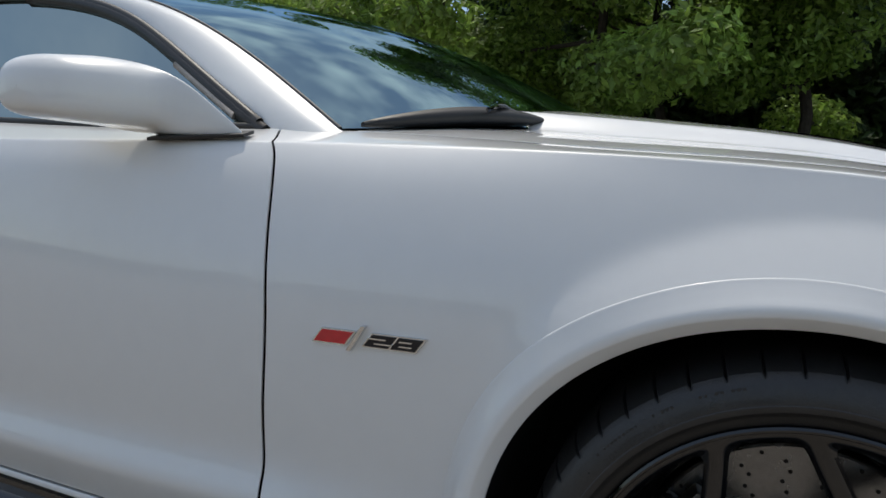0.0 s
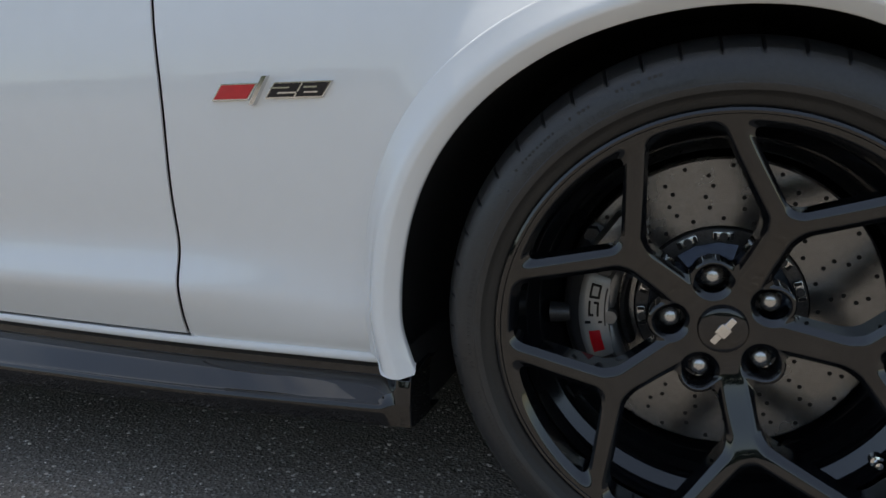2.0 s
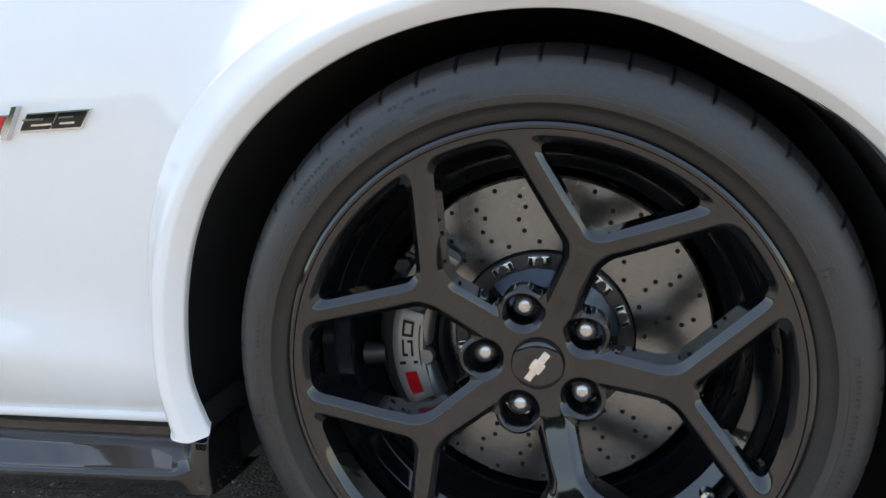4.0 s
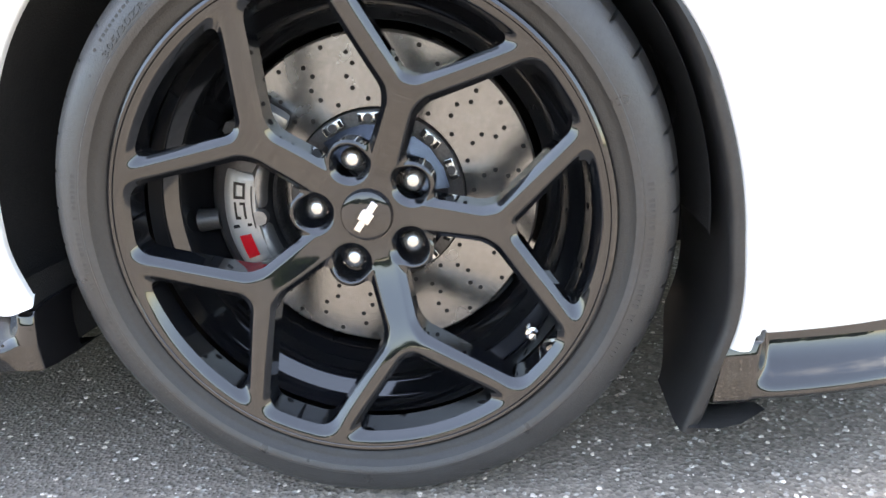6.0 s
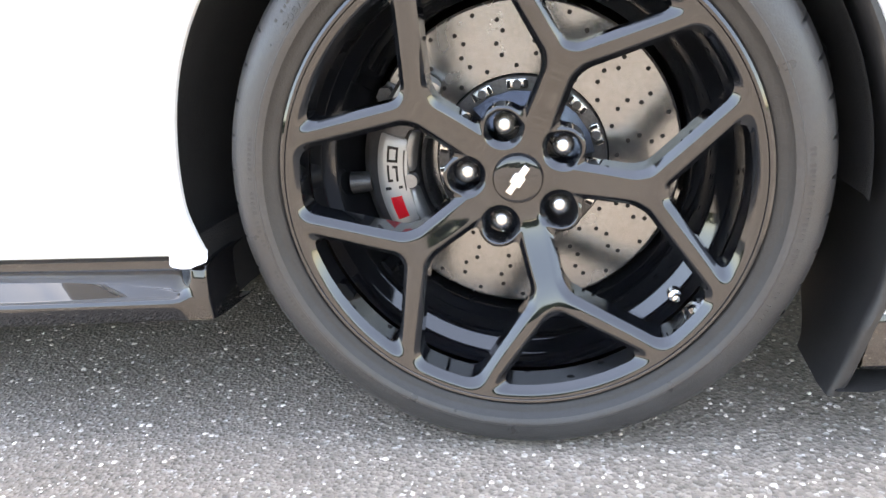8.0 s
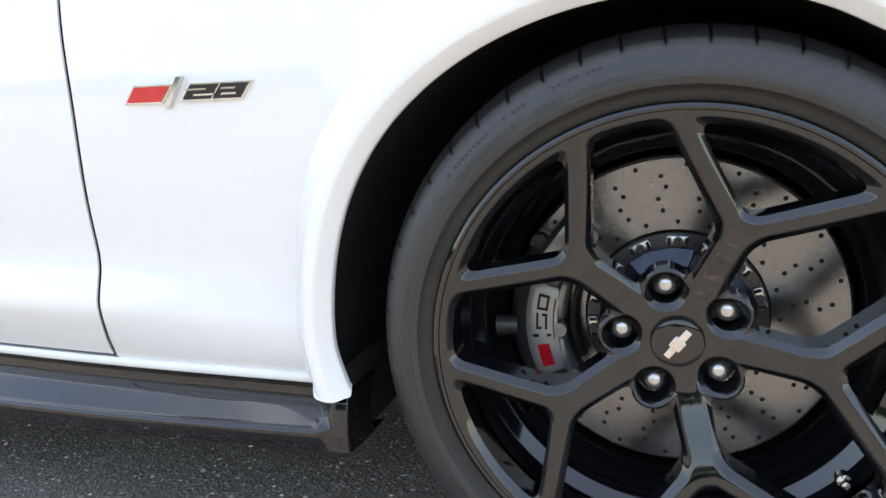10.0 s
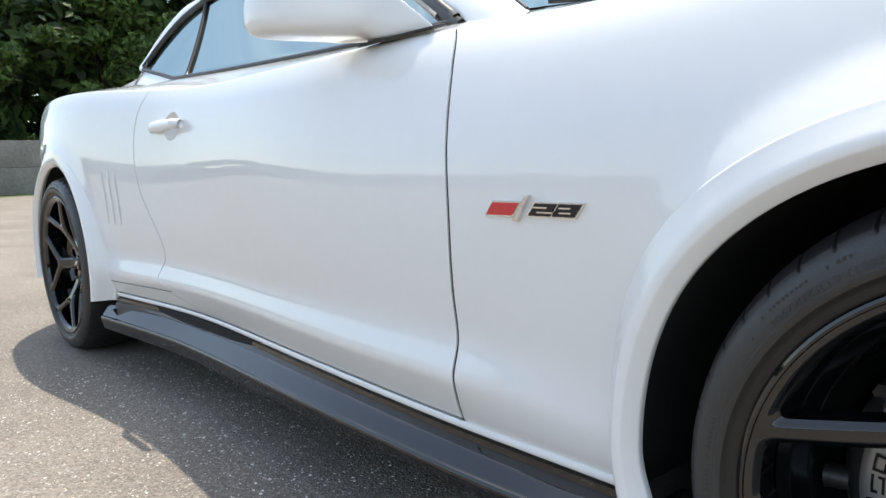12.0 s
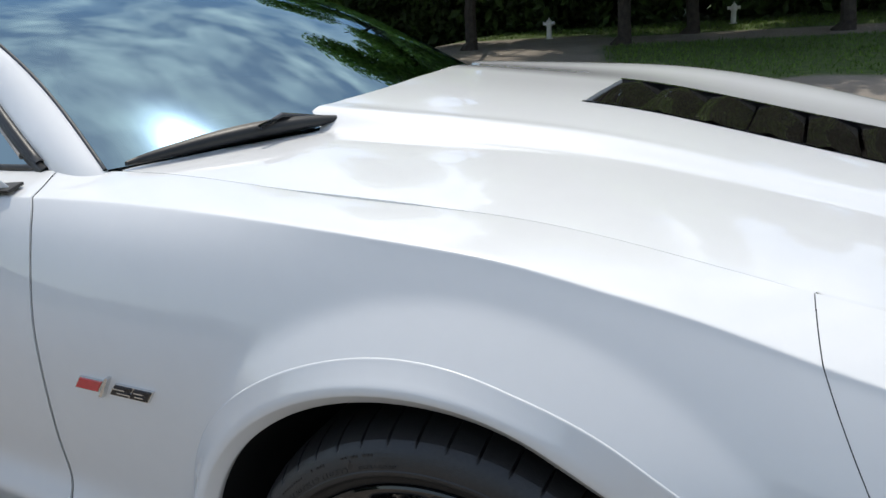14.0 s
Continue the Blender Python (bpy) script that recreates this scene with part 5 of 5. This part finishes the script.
        faces += [tuple(range(m)), tuple(n * m + k for k in range(m))[::-1]]
        ob = link_mesh(name, verts, faces, mat, under or c, label)
        ob.data.set_sharp_from_angle(angle=radians(45))
        return ob

    arc_block("body", ((0.1230, 0.048), (0.1250, 0.026), (0.1320, 0.014), (0.1500, 0.010), (0.1700, 0.012), (0.1820, 0.019), (0.1920, 0.032), (0.1960, 0.10)), -31, 31, CALIPER)
    arc_block("pad_bridge", ((0.1105, 0.050), (0.1110, 0.034), (0.1160, 0.028), (0.1210, 0.030), (0.1220, 0.050)), -22, 22, DARK_STEEL, "dark brake pad edge")
    for a0, a1 in ((-26, -4.5), (4.5, 26)):
        arc_block("piston_lobe", ((0.1245, 0.024), (0.1260, 0.011), (0.1300, 0.0072), (0.1360, 0.0066), (0.1410, 0.012)), a0, a1, SILVER, "bright cast piston lobe", 0.5, 16)
    bm = bmesh.new()
    tube(bm, 0.0095, 0.0085, 0.010, pose(0.1315, 0.0095, 0, 90, 0, 0), 28)
    part("piston_boss", bm, SILVER, c)
    plate = arc_block("name_plate", ((0.1325, 0.0080), (0.1340, 0.0052), (0.1420, 0.0036), (0.1520, 0.0034), (0.1620, 0.0044), (0.1690, 0.0066), (0.1710, 0.0095)), -21, 21,
                      material("plate_silver", (0.27, 0.267, 0.262), 0.36, metal=0.45, vary=0.06, scale=60), "bright silver plate with plain red and dark marks", 0.1)
    for a0, a1, r0, r1, mat in ((6.5, 17.0, 0.1450, 0.1595, RED), (1.6, 3.0, 0.1410, 0.1630, BLACK_ENAMEL), (-8.2, -0.6, 0.1450, 0.1478, BLACK_ENAMEL), (-8.2, -0.6, 0.1555, 0.1583, BLACK_ENAMEL), (-8.2, -6.9, 0.1478, 0.1516, BLACK_ENAMEL), (-1.9, -0.6, 0.1516, 0.1555, BLACK_ENAMEL),
                                (-17.0, -9.6, 0.1450, 0.1478, BLACK_ENAMEL), (-17.0, -9.6, 0.1555, 0.1583, BLACK_ENAMEL), (-17.0, -15.7, 0.1478, 0.1555, BLACK_ENAMEL), (-10.9, -9.6, 0.1478, 0.1555, BLACK_ENAMEL), (-16, 4.5, 0.1372, 0.1388, DARK_STEEL)):
        bm = bmesh.new()
        rows = []
        for i in range(7):
            a = radians(a0 + (a1 - a0) * i / 6)
            rows.append([bm.verts.new((r * math.cos(a), float(np.interp(r, [0.1340, 0.1420, 0.1520, 0.1620], [0.0052, 0.0036, 0.0034, 0.0044])) - 0.0004, r * math.sin(a))) for r in (r0, r1)])
        for p, q in zip(rows, rows[1:]):
            bm.faces.new((p[0], p[1], q[1], q[0]))
        bmesh.ops.solidify(bm, geom=bm.faces[:], thickness=-0.0008)
        part("plate_mark", bm, mat, plate)
    bm = bmesh.new()
    box(bm, (0.046, 0.030, 0.058), pose(0, 0, 0, 0, 40, 0) @ pose(0.152, 0.030, 0, 0, 0, -12), 0.008)
    part("end_casting", bm, STEEL, c, "bright casting at the caliper's end")
    bm = bmesh.new()
    tube(bm, 0.0042, 0.0042, 0.006, pose(0, 0, 0, 0, 38, 0) @ pose(0.146, 0.013, 0.006, 90, 0, 0), 12)
    part("pin_bolt", bm, DARK_STEEL, c, "dark bolt head")
    for a in (-33, 33):
        bm = bmesh.new()
        box(bm, (0.05, 0.05, 0.03), pose(0, 0, 0, 0, -a, 0) @ pose(0.165, 0.075, 0, 0, 0, 0), 0.006)
        tube(bm, 0.011, 0.011, 0.03, pose(0, 0, 0, 0, -a, 0) @ pose(0.182, 0.05, 0, 90, 0, 0), 6)
        part("bracket", bm, DARK_STEEL, c, "dark steel mounting bracket")
    bm = bmesh.new()
    tube(bm, 0.0125, 0.0140, 0.026, pose(0.196, 0.026, 0.0, 0, 90, 0), 12)
    part("bleed_screw", bm, DARK_STEEL, c, "dark bleed screw")


build_brake(*HUB, 183, CAMBER, STEER)
build_brake(*REAR, 10)


# ---- ground ----
def ground_z(x, y):
    return 0.088 * np.maximum(0, np.sqrt((np.clip(y, 3, 60) - 3) ** 2 + 1) - 1) * smooth(x, -16, -9)


def lawn(x, y):
    """1 on the grass: a bed behind the drive, a strip before the wall, rough grass beyond."""
    edge = 10.2 + 0.25 * np.sin(x * 1.3) + 0.12 * np.sin(x * 4.1) - 0.10 * (x - 1)
    bed = smooth(y, edge - 0.12, edge + 0.12) * (1 - smooth(y, 16.3, 16.8) * (1 - smooth(y, 18.6, 19.0))) * smooth(x - (-3.4 - 0.28 * (y - 14)), -0.3, 0.3)
    far = smooth(y, 19.6, 20.2)
    strip = smooth(x, -22.3, -22.6) * smooth(x, -24.5, -24.2)
    behind = smooth(y, -34, -35)
    return np.maximum.reduce([bed, far, strip, behind, smooth(x, 30, 31)])


gx = np.unique(np.concatenate([np.linspace(-4, 2.5, 40), np.linspace(-30, 20, 130), np.array([-900, -400, -200, -120, -80, -60, -45, -36, 26, 31, 33, 40, 60, 100, 200, 400, 900.0])]))
gy = np.unique(np.concatenate([np.linspace(-2, 3, 30), np.linspace(3, 24, 110), np.linspace(-36, -2, 30), np.array([-900, -400, -200, -100, -60, -44, 26, 30, 36, 45, 60, 90, 150, 300, 900.0])]))
GX, GY = np.meshgrid(gx, gy, indexing="ij")
GP = np.stack([GX, GY, ground_z(GX, GY)], -1).reshape(-1, 3)
nyg = len(gy)
gf = [(i * nyg + j, (i + 1) * nyg + j, (i + 1) * nyg + j + 1, i * nyg + j + 1) for i in range(len(gx) - 1) for j in range(nyg - 1)]
ground = tagged(link_mesh("ground", GP, gf, GROUND), "worn grey asphalt with pale stone chips and mown grass", "ground", kind="structure")
at = ground.data.attributes.new("lawn", "FLOAT", "POINT")
at.data.foreach_set("value", lawn(GX, GY).ravel().astype(np.float32))

# pale chips that stand out of the asphalt near the car
rng = np.random.default_rng(4)
N = 26000
cx, cy = rng.uniform(-2.6, 1.3, N), -1.15 + 2.15 * rng.random(N)
size = 0.0010 + 0.0030 * rng.random(N) ** 2.6
ang = rng.uniform(0, 6.28, N)
cv, cf = [], []
for i in range(N):
    k = 5
    base = len(cv)
    st = 0.6 + 0.8 * rng.random()
    for j in range(k):
        a = ang[i] + j * 2 * math.pi / k + rng.uniform(-0.35, 0.35)
        dx, dy = size[i] * math.cos(a) * st, size[i] * math.sin(a)
        cv.append((cx[i] + dx * 1.15, cy[i] + dy * 1.15, -0.0005))
        cv.append((cx[i] + dx * 0.8, cy[i] + dy * 0.8, size[i] * rng.uniform(0.25, 0.6)))
    cf.append(tuple(base + 2 * j + 1 for j in range(k)))
    for j in range(k):
        q = (j + 1) % k
        cf.append((base + 2 * j, base + 2 * q, base + 2 * q + 1, base + 2 * j + 1))
tagged(link_mesh("stone_chips", cv, cf, CHIP, flat=True), "pale stone chips worn out of the asphalt", "gravel", kind="stuff")


# ---- trees ----
def leaf_cloud(name, blobs, count, leaf, mat, parent, seed):
    """Many small bent leaves spread over clumps, denser at their skins."""
    r = np.random.default_rng(seed)
    w = np.array([b[3] ** 2 for b in blobs])
    pick = r.choice(len(blobs), count, p=w / w.sum())
    verts = np.empty((count * 4, 3))
    B = np.array(blobs)
    d = r.normal(size=(count, 3))
    d /= np.linalg.norm(d, axis=1)[:, None]
    rad = B[pick, 3] * (0.55 + 0.5 * r.random(count))
    c = B[pick, :3] + d * rad[:, None] * np.array([1, 1, 0.7])
    nrm = d + 0.8 * r.normal(size=(count, 3)) + np.array([0, 0, 0.5])
    nrm /= np.linalg.norm(nrm, axis=1)[:, None]
    t = np.cross(nrm, r.normal(size=(count, 3)))
    t /= np.linalg.norm(t, axis=1)[:, None]
    b = np.cross(nrm, t)
    s = leaf * (0.6 + 0.8 * r.random(count))[:, None]
    verts[0::4] = c - t * s
    verts[1::4] = c - b * s * 0.5 + nrm * s * 0.15
    verts[2::4] = c + t * s
    verts[3::4] = c + b * s * 0.5 + nrm * s * 0.15
    faces = np.arange(count * 4).reshape(-1, 4).tolist()
    return link_mesh(name, verts.tolist(), faces, mat, parent, flat=True)


def limb(bm, a, b, ra, rb, n=7):
    d = (b - a).normalized()
    s = d.cross(Vector((0.3, 0.7, 0.1))).normalized()
    t = d.cross(s)
    rings = []
    for p, r in ((a, ra), ((a + b) / 2 + s * ra * 0.6, (ra + rb) / 2), (b, rb)):
        rings.append([bm.verts.new(p + (s * math.cos(2 * math.pi * k / n) + t * math.sin(2 * math.pi * k / n)) * r) for k in range(n)])
    for p, q in zip(rings, rings[1:]):
        for k in range(n):
            bm.faces.new((p[k], p[(k + 1) % n], q[(k + 1) % n], q[k]))


def tree(x, y, height, spread, mat, leaves, leaf, seed, label, first=0.3, trunk=0.16, drop=0.0):
    r = random.Random(seed)
    z0 = float(ground_z(np.array(x), np.array(y))) - 0.05
    t = tagged(new("tree"), label, "tree")
    bm = bmesh.new()
    base = Vector((x, y, z0))
    axis = [base + Vector((r.uniform(-0.12, 0.12) * k, r.uniform(-0.12, 0.12) * k, height * 0.85 * k / 5)) for k in range(6)]
    limb(bm, base + Vector((0, 0, -0.1)), base + Vector((0, 0, 0.25)), trunk * 1.7, trunk)
    for k in range(5):
        limb(bm, axis[k], axis[k + 1], trunk * (1 - k / 6), trunk * (1 - (k + 1) / 6), 9)
    blobs = []
    for k in range(17):
        f = first + (0.95 - first) * (k + r.random()) / 17
        p = axis[0].lerp(axis[-1], f)
        a = r.uniform(0, 6.28)
        ln = spread * (0.55 + 0.5 * r.random()) * (1.0 - 0.55 * max(0, f - 0.55) / 0.4)
        q = p + Vector((math.cos(a) * ln, math.sin(a) * ln, height * 0.09 * r.uniform(0.1, 1) - drop * ln))
        limb(bm, p, q, trunk * 0.4 * (1 - f) + 0.02, 0.012)
        for _ in range(4):
            g = p.lerp(q, r.uniform(0.45, 1.1))
            blobs.append((g.x + r.uniform(-0.4, 0.4), g.y + r.uniform(-0.4, 0.4), g.z + r.uniform(-0.2, 0.45), spread * r.uniform(0.10, 0.24)))
    part("trunk", bm, BARK, t, "")
    leaf_cloud("crown", blobs, leaves, leaf, mat, t, seed)
    return t


LIGHT_TREE = "leafy tree with a bright green crown beyond the car"
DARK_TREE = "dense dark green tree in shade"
for q, (x, y, h, s, lf) in enumerate(((-3.6, 16.6, 13.0, 6.6, 60000), (-2.4, 18.7, 11.0, 4.5, 26000), (-7.6, 17.0, 11.5, 6.0, 46000), (0.9, 17.5, 11.5, 4.4, 30000))):
    tree(x, y, h, s, LEAF, lf, 0.10, 11 + q, LIGHT_TREE, first=0.19, drop=0.04)
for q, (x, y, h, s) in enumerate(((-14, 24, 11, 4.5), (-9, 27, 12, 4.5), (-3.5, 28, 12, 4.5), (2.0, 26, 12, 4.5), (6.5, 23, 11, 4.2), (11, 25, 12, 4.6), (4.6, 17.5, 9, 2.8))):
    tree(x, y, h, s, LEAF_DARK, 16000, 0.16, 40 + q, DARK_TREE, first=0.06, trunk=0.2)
for q, (x, y, h, s) in enumerate(((-26, 2.5, 8, 3.2), (-27, 7.5, 9, 3.4), (-25.5, 12, 9, 3.4), (-22, 17, 9, 3.6), (-18, 21, 10, 4.0))):
    tree(x, y, h, s, LEAF_MID, 18000, 0.14, 70 + q, "dark evergreen behind a concrete wall", first=0.10, trunk=0.18, drop=0.25)
def woods(name, x0, x1, y0, y1, height, count, leaf, seed, label, clumps=230):
    """A thicket without single trees to tell apart."""
    r = np.random.default_rng(seed)
    blobs = []
    for _ in range(clumps):
        x, y = r.uniform(x0, x1), r.uniform(y0, y1)
        z = float(ground_z(np.array(x), np.array(y))) + height * r.random() ** 0.9
        blobs.append((x, y, z, r.uniform(0.8, 1.9)))
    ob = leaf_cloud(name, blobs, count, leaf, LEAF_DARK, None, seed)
    tagged(ob, label, "woods", kind="stuff")


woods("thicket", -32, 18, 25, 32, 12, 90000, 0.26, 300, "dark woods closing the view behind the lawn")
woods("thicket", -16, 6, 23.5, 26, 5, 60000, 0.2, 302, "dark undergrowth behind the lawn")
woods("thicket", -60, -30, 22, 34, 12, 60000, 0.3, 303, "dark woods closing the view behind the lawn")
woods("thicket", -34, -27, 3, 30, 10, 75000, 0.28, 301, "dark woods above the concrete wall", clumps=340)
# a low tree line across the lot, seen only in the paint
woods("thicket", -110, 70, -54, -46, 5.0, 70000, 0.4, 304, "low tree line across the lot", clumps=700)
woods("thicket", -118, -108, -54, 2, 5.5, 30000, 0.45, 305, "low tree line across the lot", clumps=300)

# ---- wall, hydrants, grass ----
wall = tagged(new("retaining_wall"), "weathered grey concrete retaining wall below the trees", "wall")
for k in range(8):
    bm = bmesh.new()
    box(bm, (0.25, 2.98, 0.78), pose(-24.0, -4.5 + 3.0 * k, 0.39), 0.02)
    box(bm, (0.25, 2.98, 0.78), pose(-24.05, -4.5 + 3.0 * k, 1.18), 0.02)
    part("block", bm, CONCRETE, wall)


def hydrant(x, y, s):
    h = tagged(new("hydrant"), "white cast-iron hydrant standing on the grass", "hydrant", group="hydrants beyond the car")
    h.location = (x, y, float(ground_z(np.array(x), np.array(y))))
    ob = lathe("barrel", [(0.11, 0.0), (0.11, 0.03), (0.075, 0.04), (0.072, 0.36), (0.10, 0.37), (0.10, 0.41), (0.085, 0.42), (0.075, 0.50), (0.04, 0.55), (0.02, 0.56), (0.02, 0.60), (0.001, 0.60)], WHITE_METAL, h, segments=24)
    ob.rotation_euler = (radians(90), 0, 0)
    for a in (0, 180):
        bm = bmesh.new()
        tube(bm, 0.045, 0.045, 0.09, pose(0.11 if a == 0 else -0.11, 0, 0.44, 0, 90, 0), 14)
        tube(bm, 0.055, 0.05, 0.03, pose(0.155 if a == 0 else -0.155, 0, 0.44, 0, 90, 0), 8)
        part("outlet", bm, WHITE_METAL, h)
    h.scale = (s, s, s)


hydrant(-6.3, 19.3, 0.95)
hydrant(-1.75, 21.2, 0.95)

r = np.random.default_rng(9)
NG = 26000
px, py = r.uniform(-9, 7, NG), r.uniform(9.8, 22.5, NG)
keep = lawn(px, py) > 0.55
px, py = px[keep], py[keep]
pz = ground_z(px, py)
n = len(px)
a = r.uniform(0, 6.28, n)
hgt = r.uniform(0.03, 0.09, n)
wv = np.stack([np.cos(a), np.sin(a), 0 * a], -1) * r.uniform(0.008, 0.02, n)[:, None]
lean = r.normal(size=(n, 3)) * 0.03
lean[:, 2] = hgt
P0 = np.stack([px, py, pz - 0.005], -1)
gv = np.empty((n * 3, 3))
gv[0::3], gv[1::3], gv[2::3] = P0 - wv, P0 + wv, P0 + lean
tagged(link_mesh("grass", gv.tolist(), np.arange(n * 3).reshape(-1, 3).tolist(), GRASS, flat=True), "mown grass blades in patchy sun", "grass", kind="stuff")
